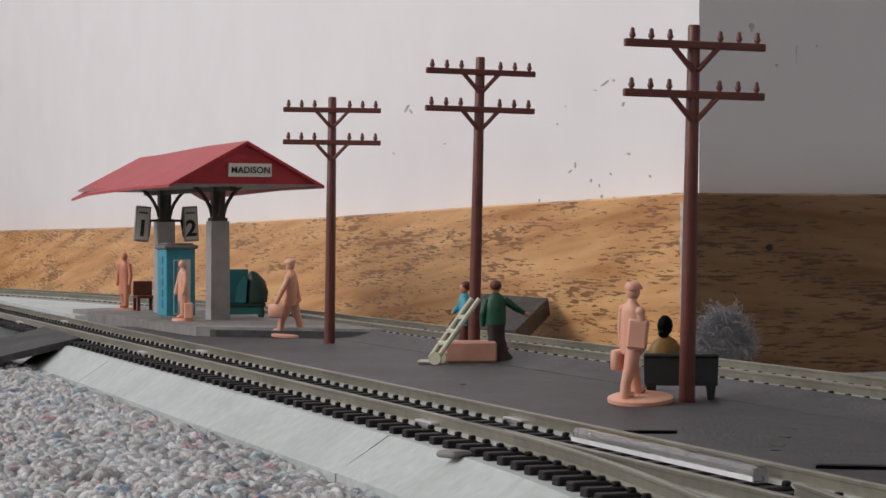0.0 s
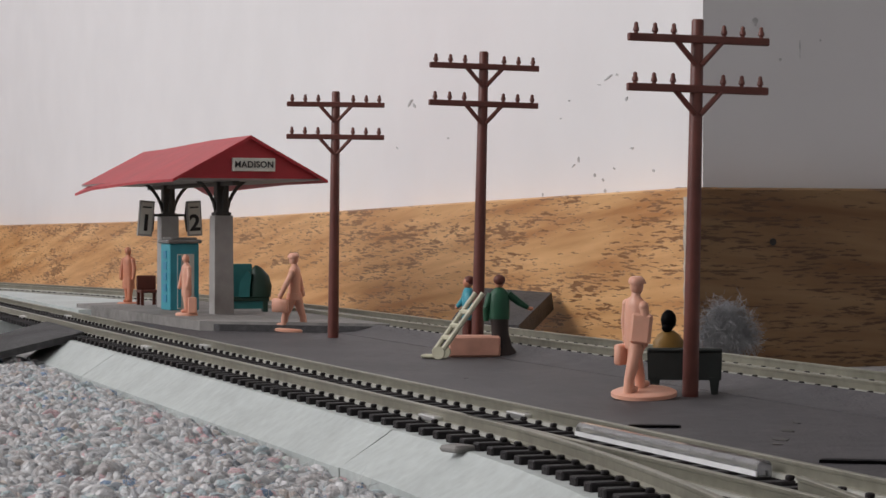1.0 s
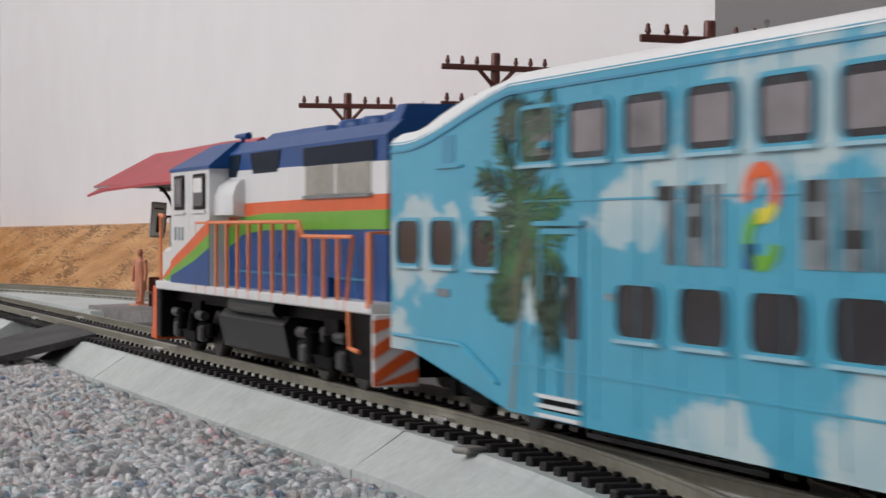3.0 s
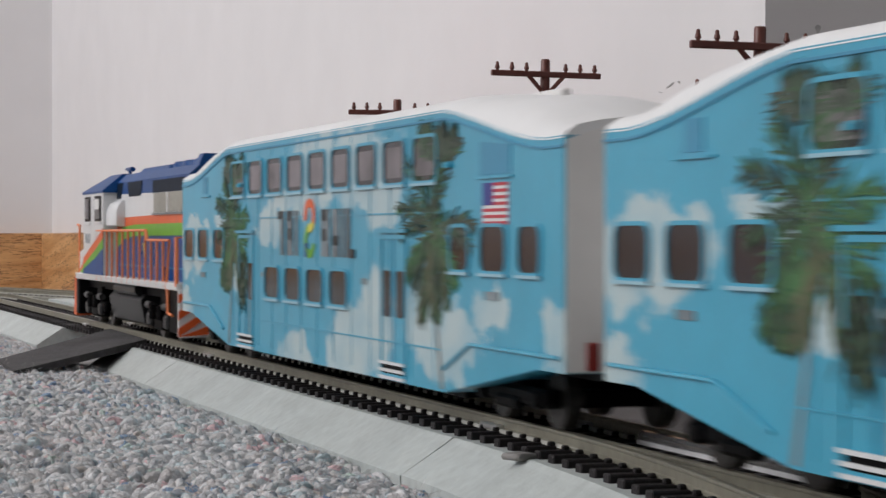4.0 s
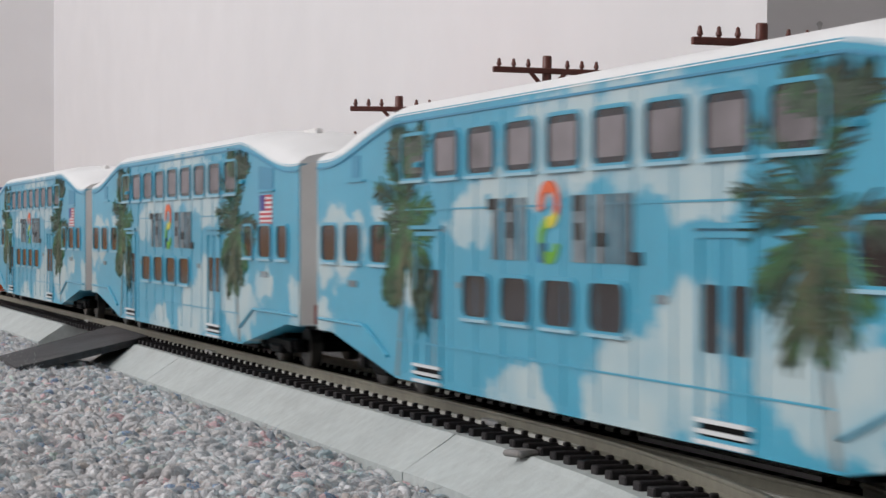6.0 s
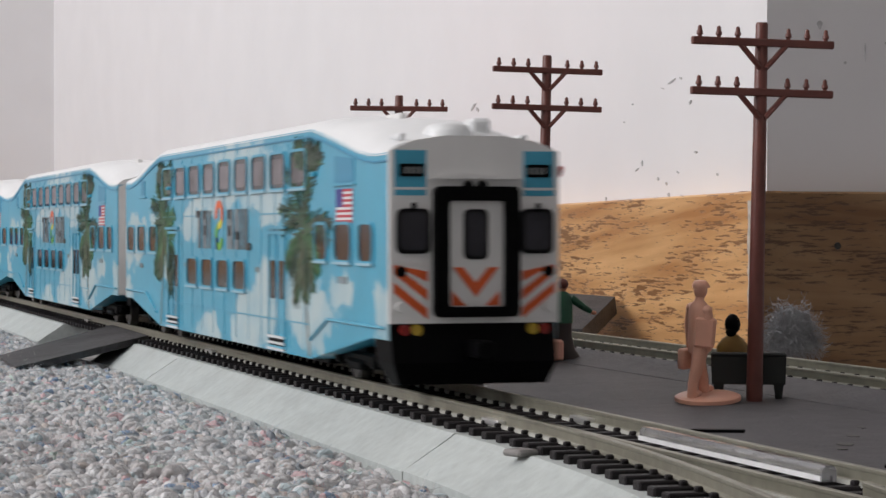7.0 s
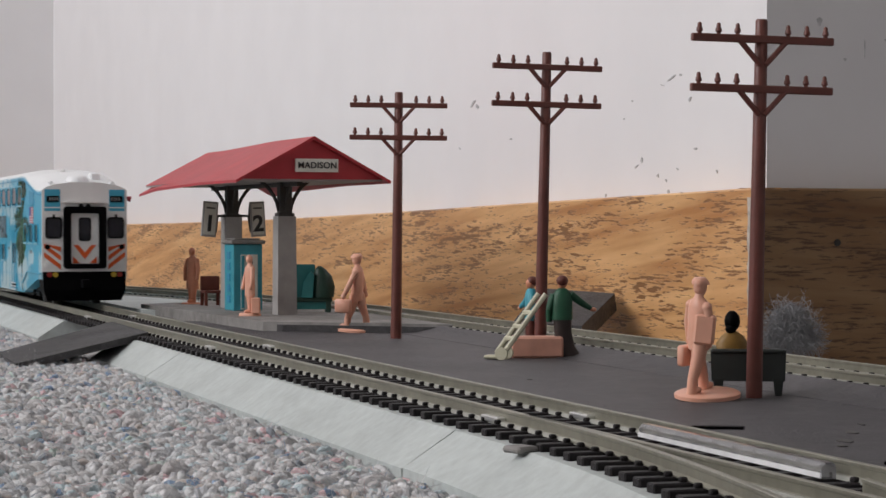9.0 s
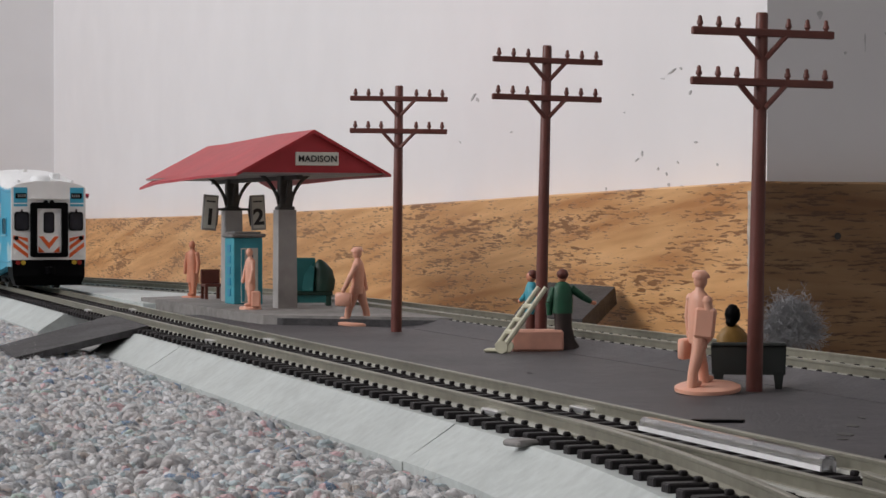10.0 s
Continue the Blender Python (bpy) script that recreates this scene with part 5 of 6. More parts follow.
def coach(label, cab):
    c = thing("passenger_coach", label, "train coach", "double-deck coaches")
    body = Shape()
    rings = []
    for a in STATIONS:
        low, top = coach_outline(a * MM)
        rings.append([(a * MM, COACH_W, low), (a * MM, COACH_W, top), (a * MM, -COACH_W, top), (a * MM, -COACH_W, low)])
    body.loft(rings)
    part("body", body, LIVERY, c, "sky-blue printed body with pale clouds")
    roof = Shape()
    rings = []
    for a in STATIONS:
        _, top = coach_outline(a * MM)
        rise = max(0.0, min(1.0, (abs(a) - 90) / 36))
        fall = max(0.0, min(1.0, (abs(a) - 126) / 18))
        crown = (3.4 + 2.8 * rise * rise * (3 - 2 * rise) * (1 - fall)) * MM
        ring = [(a * MM, COACH_W + 0.0001, top - 0.0004)]
        for k in range(9):
            t = math.pi * (k + 0.5) / 9
            ring.append((a * MM, (COACH_W + 0.0001) * math.cos(t) ** 1 if k else COACH_W - 0.0004, top + crown * math.sin(t) ** 0.8 - 0.0003))
        ring.append((a * MM, -COACH_W - 0.0001, top - 0.0004))
        rings.append(ring)
    roof.loft(rings)
    part("roof", roof, ROOFWHITE, c, "smooth white roof", smooth=35)
    for a, b in ((103, 115), (-115, -103)):
        part("roof_vent", Shape().box(a * MM, b * MM, 0.0028, 0.0046, 0.0525, 0.0554, 0.0004), ENDGREY, c)
    gut = Shape()
    gut.twin = True
    gut.loft([[(x * MM, COACH_W + dy, coach_outline(x * MM)[1] - 0.0016 + dz) for dy, dz in ((-0.0002, -0.0002), (0.0003, -0.0002), (0.0003, 0.0002), (-0.0002, 0.0003))] for x in STATIONS])
    part("gutter", gut, DEEPCYAN, c)
    for z in (34.8, 10.5):
        bead = Shape().box(-88 * MM, 88 * MM, COACH_W - 0.0001, COACH_W + 0.00018, z * MM - 0.00015, z * MM + 0.00015)
        bead.twin = True
        part("bead", bead, SKYBLUE, c)
    for x in range(-84, 90, 14):
        rib = Shape().box(x * MM - 0.00012, x * MM + 0.00012, COACH_W - 0.0001, COACH_W + 0.00012, 4.5 * MM, 50.6 * MM)
        rib.twin = True
        part("seam", rib, SKYBLUE, c)
    # prints
    palm(c, -84, 31.5, 16.5, 5, -89)
    palm(c, 85, 32, 15, 9, 89)
    hang = Shape()
    rng = random.Random(31)
    for k in range(70):
        a, b = 72 + rng.gauss(0, 2.6), rng.uniform(15, 27)
        plate(hang, mm([(a - 0.35, b), (a + 0.35, b), (a + rng.gauss(0, 1.2), b - rng.uniform(2, 4.5))]), COACH_W + 0.00034, 0.00006)
    part("palm_fronds", hang, PALM1, c, "printed dark hanging palm fronds")
    tr = Shape()
    plate(tr, mm([(64.5, 24), (65.5, 24), (66.2, 4), (65.2, 4)]), COACH_W + 0.0001, 0.00006)
    part("palm_trunk", tr, TRUNK, c)
    # lettering as plain bars, with a coloured curl between
    for x0, x1 in ((33.0, 29.6), (27.0, 21.2), (19.4, 16.6), (-4.0, -11.0), (-13.0, -18.6), (-20.2, -22.6), (-24.0, -27.6)):
        part("lettering_bar", plate(Shape(), mm([(x1, 26.2), (x0, 26.2), (x0, 36.2), (x1, 36.2)]), COACH_W + 0.0001, 0.00012), LETTER, c)
    for x, z, w, h in ((33.0, 35.3, 4.6, 1.8), (24.6, 35.0, 3.0, 2.2), (24.2, 31.0, 3.0, 2.6), (-6.6, 35.0, 3.6, 2.4), (-6.8, 30.8, 3.4, 2.6), (-15.8, 29.6, 5.0, 2.0), (-29.0, 27.0, 4.4, 1.8)):
        part("lettering_block", plate(Shape(), mm([(x - w / 2, z - h / 2), (x + w / 2, z - h / 2), (x + w / 2, z + h / 2), (x - w / 2, z + h / 2)]), COACH_W + 0.00014, 0.00014), INK, c)
    for mat, arc in ((ORANGE, (-20, 210)), (LIME, (-170, 80)), (YELLOW, (210, 290))):
        curl = Shape()
        cz = 35.0 if mat is not LIME else 29.4
        arc_at = [radians(arc[0] + (arc[1] - arc[0]) * k / 10) for k in range(11)]
        ribbon = [(6 + 3.7 * math.cos(t) * 1.3, cz + 3.7 * math.sin(t)) for t in arc_at] + [(6 + 1.9 * math.cos(t) * 1.3, cz + 1.9 * math.sin(t)) for t in reversed(arc_at)]
        plate(curl, mm(ribbon), COACH_W + 0.0001, 0.00013)
        part("curl", curl, mat, c, "coloured printed curl")
    curl = Shape()
    plate(curl, mm([(7.5, 26), (10.5, 26), (10.5, 29), (7.5, 29)]), COACH_W + 0.0001, 0.00013)
    part("curl_block", curl, BLUE, c)
    # flag at the rear
    flag = part("flag", plate(Shape(), mm([(-124.5, 32.5), (-112, 32.5), (-112, 39.4), (-124.5, 39.4)]), COACH_W + 0.00008, 0.00008), WHITE, c, "small printed striped flag")
    for k in range(7):
        z = 32.5 + k * 6.9 / 6.5
        part("stripe", plate(Shape(), mm([(-124.5, z), (-112, z), (-112, min(39.4, z + 0.53)), (-124.5, min(39.4, z + 0.53))]), COACH_W + 0.00012, 0.0001), FLAGRED, flag)
    part("canton", plate(Shape(), mm([(-117.2, 35.7), (-112, 35.7), (-112, 39.4), (-117.2, 39.4)]), COACH_W + 0.00016, 0.0001), FLAGBLUE, flag)
    # windows: upper row, lower row, ends
    for k in range(9):
        x = 78 - k * 19.6
        window(c, x - 7.2, x + 7.2, 40.6, 48.4, GLASS, blind=BLIND)
    for k in range(4):
        x = 41.6 - k * 19.9
        window(c, x - 6.9, x + 6.9, 16.4, 23.3, GLASS)
    for x in (139.5, 121, 101, -99, -117, -134.6):
        h = 6.2 if x > 0 else 6.4 if x == -117 else 5.0
        window(c, x - h, x + h, 24.8, 32.1, GLASS)
    # doors
    for x, wd in ((69, 8.2), (-58.5, 8.4)):
        door = part("door", frame_ring(Shape(), rounded((x - wd) * MM, (x + wd) * MM, 3.8 * MM, 30.8 * MM, 0.0006), rounded((x - wd + 0.7) * MM, (x + wd - 0.7) * MM, 4.4 * MM, 30.0 * MM, 0.0005), COACH_W - 0.0001, COACH_W + 0.0003), SKYBLUE, c)
        for dx in (-4.3, 4.3):
            part("door_glass", plate(Shape(), rounded((x + dx - 2.5) * MM, (x + dx + 2.5) * MM, 15.2 * MM, 24 * MM, 0.0008), COACH_W + 0.00005), GLASS, door)
        part("door_split", plate(Shape(), mm([(x - 0.25, 4.4), (x + 0.25, 4.4), (x + 0.25, 30), (x - 0.25, 30)]), COACH_W + 0.00005), DEEPCYAN, door)
        part("drip_rail", plate(Shape(), mm([(x - wd - 1.5, 31.2), (x + wd + 1.5, 31.2), (x + wd + 1.5, 31.9), (x - wd - 1.5, 31.9)]), COACH_W + 0.0004, 0.0004), SKYBLUE, door)
        part("step_box", plate(Shape(), mm([(x - wd + 0.3, 3.4), (x + wd - 0.3, 3.4), (x + wd - 0.3, 6.6), (x - wd + 0.3, 6.6)]), COACH_W + 0.0001, 0.00015), BLACK, door)
        for z in (3.4, 4.8, 6.2):
            part("step", plate(Shape(), mm([(x - wd, z), (x + wd, z), (x + wd, z + 0.55), (x - wd, z + 0.55)]), COACH_W + 0.0002, 0.0005), WHITE, door)
    # panels, lamps, rails
    part("louvre", plate(Shape(), mm([(-125.7, 40.8), (-110.3, 40.8), (-110.3, 46.4), (-125.7, 45.4)]), COACH_W, 0.00014), DEEPCYAN, c, "deeper blue louvred panel")
    part("louvre_ledge", plate(Shape(), mm([(-126.6, 40.1), (-109.6, 40.1), (-109.6, 40.5), (-126.6, 40.5)]), COACH_W, 0.0005), SKYBLUE, c)
    part("hatch", plate(Shape(), mm([(115.5, 41.6), (121.5, 41.6), (121.5, 46), (115.5, 46)]), COACH_W, 0.00014), DEEPCYAN, c)
    part("hatch_ledge", plate(Shape(), mm([(112, 40.7), (124.5, 40.7), (124.5, 41.1), (112, 41.1)]), COACH_W, 0.0005), SKYBLUE, c)
    for pts in ([(-148, 12.1), (-105, 12.2), (-90, 7.2)], [(148, 12.3), (112, 12.2), (95, 7.0)]):
        for sgn in (1, -1):
            part("side_rail", Shape().tube([(a * MM, sgn * (COACH_W + 0.0003), b * MM) for a, b in pts], 0.00035, 6), SKYBLUE, c)
    for x in (-93.5, 74.5):
        for sgn in (1, -1):
            part("lamp_hood", Shape().body([(x * MM, sgn * (COACH_W + 0.0004), z, 0.0014, 0.0009) for z in (0.0425, 0.0432)] + [(x * MM, sgn * COACH_W, 0.0436, 0.0010, 0.0006)], 10), SKYBLUE, c)
    for x0, x1, z0, z1 in ((-120, -113, 20.0, 21.4), (124, 118, 19.6, 20.9), (-40, -36, 21, 22.2), (52.5, 50, 21, 22)):
        part("stencil_bar", plate(Shape(), mm([(min(x0, x1), z0), (max(x0, x1), z0), (max(x0, x1), z1), (min(x0, x1), z1)]), COACH_W + 0.0001), LETTER, c)
    # ends
    for sgn in (1, -1):
        if cab and sgn < 0:
            continue
        x = sgn * COACH_HALF
        part("end_sheet", Shape().prism([(-COACH_W + 0.0003, 0.0100), (COACH_W - 0.0003, 0.0100), (COACH_W - 0.0003, 0.0452), (0.010, 0.0475), (-0.010, 0.0475), (-COACH_W + 0.0003, 0.0452)], x - 0.0002, x + 0.0003, "x"), ENDGREY, c, "pale grey end sheet")
        part("gangway", Shape().box(*sorted((x, x + sgn * 0.0045)), -0.0085, 0.0085, 0.0160, 0.0400, 0.0006), ENDGREY, c, "pale grey gangway")
        for y in (COACH_W - 0.0045, -COACH_W + 0.0045):
            part("tail_lamp", Shape().box(*sorted((x, x + sgn * 0.0008)), y - 0.001, y + 0.001, 0.0102, 0.0145, 0.0002), LENS_RED, c, "dull red tail lamp")
    # running gear
    part("underframe", Shape().box(-0.088, 0.088, -0.0125, 0.0125, 0.0018, 0.0036).box(-0.149, 0.149, -0.011, 0.011, 0.0085, 0.0115), BLACK, c)
    for x in (-0.113, 0.113):
        truck = part("truck", Shape().box(x - 0.017, x + 0.017, 0.0105, 0.0132, 0.0040, 0.0068, 0.0006).box(x - 0.017, x + 0.017, -0.0132, -0.0105, 0.0040, 0.0068, 0.0006).box(x - 0.004, x + 0.004, -0.0125, 0.0125, 0.0045, 0.0098, 0.0005)
                     .box(x - 0.0055, x + 0.0055, 0.0115, 0.0140, 0.0030, 0.0052, 0.0006).box(x - 0.0055, x + 0.0055, -0.0140, -0.0115, 0.0030, 0.0052, 0.0006), BLACK, c, at=Matrix.Translation((0, 0, RAIL_TOP)))
        for dx in (-0.0135, 0.0135):
            for y in (-0.0083, 0.0083):
                part("wheel", Shape().rod((x + dx, y - 0.0013, 0.0052), (x + dx, y + 0.0013, 0.0052), 0.0052, 0.0050, 20), WHEEL, truck)
            part("axle_box", Shape().box(x + dx - 0.002, x + dx + 0.002, -0.0140, 0.0140, 0.0037, 0.0066, 0.0005), BLACK, truck)
    for sgn in (1, -1):
        part("coupler", Shape().box(*sorted((sgn * 0.143, sgn * 0.158)), -0.0018, 0.0018, 0.0065, 0.0098, 0.0004), BLACK, c)
    if cab:
        cab_end(c)
    return c


def cab_end(c):
    """The driving end that faces back along the track."""
    x = -COACH_HALF

    def slab(name, y0, y1, z0, z1, t, mat, parent, r=0.0, label=""):
        poly = rounded(y0 * MM, y1 * MM, z0 * MM, z1 * MM, r * MM) if r else mm([(y0, z0), (y1, z0), (y1, z1), (y0, z1)])
        return part(name, Shape().prism(poly, x - t * MM, x + 0.0002, "x"), mat, parent, label)

    face = part("cab_face", Shape().prism([(-COACH_W, 0.0130), (COACH_W, 0.0130), (COACH_W, 0.0462), (0.0125, 0.0482), (0.006, 0.0492), (-0.006, 0.0492), (-0.0125, 0.0482), (-COACH_W, 0.0462)], x - 0.0012, x + 0.0003, "x"), ENDGREY, c, "pale grey driving end")
    part("visor", Shape().prism([(-0.0095, 0.0408), (0.0095, 0.0408), (0.0065, 0.0418), (-0.0065, 0.0418)], x - 0.0022, x - 0.001, "x"), ENDGREY, face)
    for s in (1, -1):
        a, b = sorted((s * 16.2, s * 9.9))
        slab("blue_panel", a, b, 37.6, 46.3, 1.35, SKYBLUE, face, label="sky-blue corner panel")
        slab("panel_line", a, b, 38.7, 39.2, 1.45, WHITE, face)
        bd = slab("number_board", *sorted((s * 15.4, s * 10.3)), 41.2, 43.7, 1.6, BLACK, face, 0.4)
        for k in range(4):
            y = s * (14.3 - k * 1.0)
            slab("number_bar", *sorted((y, y - s * 0.6)), 41.8, 43.1, 1.7, TRUNK, bd)
        w = slab("cab_window", *sorted((s * 15.9, s * 9.2)), 26.4, 35.1, 1.9, TANKGREY, face, 1.3, "black-framed cab window")
        slab("cab_glass", *sorted((s * 15.2, s * 9.9)), 27.1, 34.4, 2.0, GLASS, w, 1.0)
        part("wiper", Shape().rod((x - 0.0022, s * 0.0126, 0.0362), (x - 0.0022, s * 0.0126, 0.0345), 0.0005, 0.0005, 6), BLACK, w)
        for k in range(4):
            z = 13.8 + k * 3.6
            poly = [(s * 9.6, z), (s * 9.6, z + 2.0), (s * 16.4, z + 7.2), (s * 16.4, z + 5.2)]
            poly = [(p, max(13.6, min(24.3, q))) for p, q in poly]
            part("warning_stripe", Shape().prism(mm(poly), x - 0.0013, x - 0.001, "x"), ORANGE, face, "orange diagonal warning stripe")
        for z in (16.2, 23.0):
            part("lamp", Shape().rod((x - 0.002, s * 0.0150, z * MM), (x - 0.001, s * 0.0150, z * MM), 0.0010, 0.0011, 12), BLACK if z > 20 else ENDGREY, face)
        part("headlight", Shape().rod((x - 0.0018, s * 0.0014, 0.0395), (x - 0.001, s * 0.0014, 0.0395), 0.0010, 0.0011, 12), TANKGREY, face)
        part("marker_red", Shape().rod((x - 0.0016, s * 0.0142, 0.0118), (x - 0.0005, s * 0.0142, 0.0118), 0.0011, 0.0011, 12), LENS_RED, face, "red marker lamp")
        part("marker_amber", Shape().rod((x - 0.0016, s * 0.0118, 0.0118), (x - 0.0005, s * 0.0118, 0.0118), 0.0011, 0.0011, 12), LENS_AMBER, face, "amber marker lamp")
    sur = part("door_surround", frame_ring(Shape(), rounded(-8.6 * MM, 8.6 * MM, 14.2 * MM, 39.4 * MM, 0.0012), rounded(-5.7 * MM, 5.7 * MM, 16.2 * MM, 36.6 * MM, 0.0006), 0.0010, 0.0032), BLACK, face, "black rubber door surround")
    sur.matrix_basis = Matrix.Translation((x, 0, 0)) @ pose(0, 0, 0, 0, 0, 90)
    door = slab("end_door", -5.8, 5.8, 15.8, 36.8, 1.6, ENDGREY, face, label="pale grey end door")
    slab("door_frame", -2.5, 2.5, 25.3, 35.0, 1.8, TANKGREY, door, 1.2)
    slab("door_glass", -1.9, 1.9, 25.9, 34.4, 1.9, GLASS, door, 1.0)
    part("chevron", Shape().prism(mm([(-4.6, 23.8), (-2.6, 23.8), (0, 20.8), (2.6, 23.8), (4.6, 23.8), (0, 18.0)]), x - 0.0018, x - 0.0014, "x"), ORANGE, door, "orange chevron")
    part("chevron", Shape().prism(mm([(-4.8, 16.4), (-2.0, 16.4), (-4.8, 19.2)]), x - 0.0018, x - 0.0014, "x"), ORANGE, door)
    part("chevron", Shape().prism(mm([(4.8, 16.4), (2.0, 16.4), (4.8, 19.2)]), x - 0.0018, x - 0.0014, "x"), ORANGE, door)
    part("pilot", Shape().loft([[(x - 0.0002, -0.0168, 0.0130), (x - 0.0002, 0.0168, 0.0130), (x + 0.012, 0.0168, 0.0130), (x + 0.012, -0.0168, 0.0130)], [(x - 0.0018, -0.0166, 0.0055), (x - 0.0018, 0.0166, 0.0055), (x + 0.010, 0.0166, 0.0055), (x + 0.010, -0.0166, 0.0055)],
                               [(x - 0.0005, -0.0150, 0.0012), (x - 0.0005, 0.0150, 0.0012), (x + 0.006, 0.0150, 0.0012), (x + 0.006, -0.0150, 0.0012)]]), BLACK, c, "black pilot under the driving end")
    part("roof_unit", Shape().body([(x + 0.013, 0.001, z, r, r) for z, r in ((0.0475, 0.0050), (0.0505, 0.0048), (0.0518, 0.0040), (0.0524, 0.0016))], 16), ROOFWHITE, c, "white roof dome", smooth=50)
    part("roof_box", Shape().box(x + 0.016, x + 0.022, -0.0090, -0.0050, 0.0480, 0.0535, 0.0006), ROOFWHITE, c)
    for y in (0.0125, -0.0125):
        part("horn", Shape().rod((x + 0.006, y, 0.0492), (x + 0.014, y, 0.0494), 0.0007, 0.0004, 8).rod((x + 0.010, y, 0.0478), (x + 0.010, y, 0.0492), 0.0004, 0.0004, 6), ROOFWHITE, c)
    part("corner_flag", Shape().rod((x + 0.004, -COACH_W - 0.0004, 0.0430), (x + 0.004, -COACH_W - 0.0024, 0.0425), 0.0007, 0.0012, 8), FLAGRED, c, "small red side lamp")


def locomotive():
    lo = thing("diesel_locomotive", "blue, white, orange and green diesel locomotive with orange handrails", "locomotive")

    def s(x):
        return (x - 100) * MM

    def side_plate(name, pts, y, mat, parent=lo, t=0.00012, label=""):
        return part(name, plate(Shape(), [(s(a), b * MM) for a, b in pts], y, t), mat, parent, label)

    HOOD = 0.0105
    hood = Shape()
    prof = [(-HOOD, 0.0168), (HOOD, 0.0168), (HOOD, 0.0486), (0.0074, 0.0514), (-0.0074, 0.0514), (-HOOD, 0.0486)]
    hood.prism(prof, s(7), s(140), "x")
    part("hood", hood, BLUE, lo, "royal blue long hood")
    side_plate("white_band", [(7, 37.4), (127, 36.6), (140, 34.0), (140, 44.6), (7, 43.6)], HOOD, WHITE)
    side_plate("orange_band", [(7, 34.4), (100, 34.2), (122, 33.4), (140, 29.6), (140, 34.0), (127, 36.6), (7, 37.4)], HOOD, ORANGE)
    side_plate("green_band", [(7, 30.7), (100, 30.4), (120, 29.4), (140, 25.0), (140, 29.6), (122, 33.4), (100, 34.2), (7, 34.4)], HOOD, LIME)
    # the bands go on round the hood's rear face, with a number board on it
    for name, z0, z1, mat in (("white_band", 37.4, 43.6, WHITE), ("orange_band", 34.4, 37.4, ORANGE), ("green_band", 30.7, 34.4, LIME)):
        part(name, Shape().box(s(6.75), s(7.0), -HOOD - 0.0001, HOOD + 0.0001, z0 * MM, z1 * MM), mat, lo)
    board = part("number_board", Shape().prism(rounded(-0.0046, 0.0046, 0.0388, 0.0424, 0.0006), s(6.2), s(6.75), "x"), BLACK, lo, "black number board")
    for k in range(3):
        part("number_bar", Shape().box(s(6.0), s(6.2), (k - 1) * 0.0026 - 0.0009, (k - 1) * 0.0026 + 0.0009, 0.0396, 0.0416), TRUNK, board)
    # cab
    CAB = 0.0155
    cab = Shape()
    cp = [(s(134), 0.0168), (s(178), 0.0168), (s(178), 0.0455), (s(166), 0.0455), (s(134), 0.0455)]
    cab.prism(cp, -CAB, CAB, "y")
    part("cab", cab, WHITE, lo, "white cab")
    top = Shape().loft([[(s(179), CAB + 0.0003, 0.0452), (s(179), -CAB - 0.0003, 0.0452), (s(133), -CAB - 0.0003, 0.0452), (s(133), CAB + 0.0003, 0.0452)], [(s(179), CAB + 0.0003, 0.0460), (s(179), -CAB - 0.0003, 0.0460), (s(133), -CAB - 0.0003, 0.0460), (s(133), CAB + 0.0003, 0.0460)],
                        [(s(160), 0.0085, 0.0517), (s(160), -0.0085, 0.0517), (s(135), -0.0085, 0.0517), (s(135), 0.0085, 0.0517)]])
    part("cab_roof", top, BLUE, lo, "royal blue sloping cab roof")
    side_plate("orange_sweep", [(134, 29.6), (150, 25.8), (170, 21.6), (178, 20.1), (178, 22.4), (170, 24.4), (150, 29.0), (134, 33.0)], CAB, ORANGE)
    side_plate("green_sweep", [(134, 26.2), (150, 22.9), (170, 19.8), (178, 18.6), (178, 20.1), (170, 21.6), (150, 25.8), (134, 29.6)], CAB, LIME)
    side_plate("blue_skirt", [(134, 17.0), (178, 17.0), (178, 18.6), (170, 19.8), (150, 22.9), (134, 26.2)], CAB, BLUE)
    for x0, x1 in ((138, 151), (161.5, 173)):
        wn = side_plate("cab_window", rounded(x0, x1, 35.5, 44.2, 0.8), CAB, TANKGREY, t=0.0003)
        side_plate("cab_pane", rounded(x0 + 1, x1 - 1, 36.3, 43.5, 0.8), CAB + 0.0002, GLASS, wn, 0.0003)
        if x0 < 150:
            # added pale plate stands for the bright wall seen through the glass
            side_plate("cab_pane_patch", rounded(x0 + 1.8, x1 - 1.8, 39.6, 43.1, 0.5), CAB + 0.0004, ENDGREY, wn, 0.0002, "pale patch standing for the wall seen through the cab")
        else:
            # lighter grey patch over the front part of the pane
            side_plate("cab_pane_patch", rounded(x0 + 2.6, x1 - 4.4, 36.9, 43.1, 0.5), CAB + 0.0004, BLIND, wn, 0.0002, "lighter grey patch on the glass")
    xf = s(178)
    for y in (-0.0092, 0.0092):
        fw = part("front_window", Shape().prism(rounded(y - 0.0038, y + 0.0038, 0.0345, 0.0440, 0.0008), xf, xf + 0.0004, "x"), TANKGREY, lo)
        part("front_pane", Shape().prism(rounded(y - 0.0032, y + 0.0032, 0.0351, 0.0434, 0.0006), xf + 0.0002, xf + 0.0006, "x"), GLASS, fw)
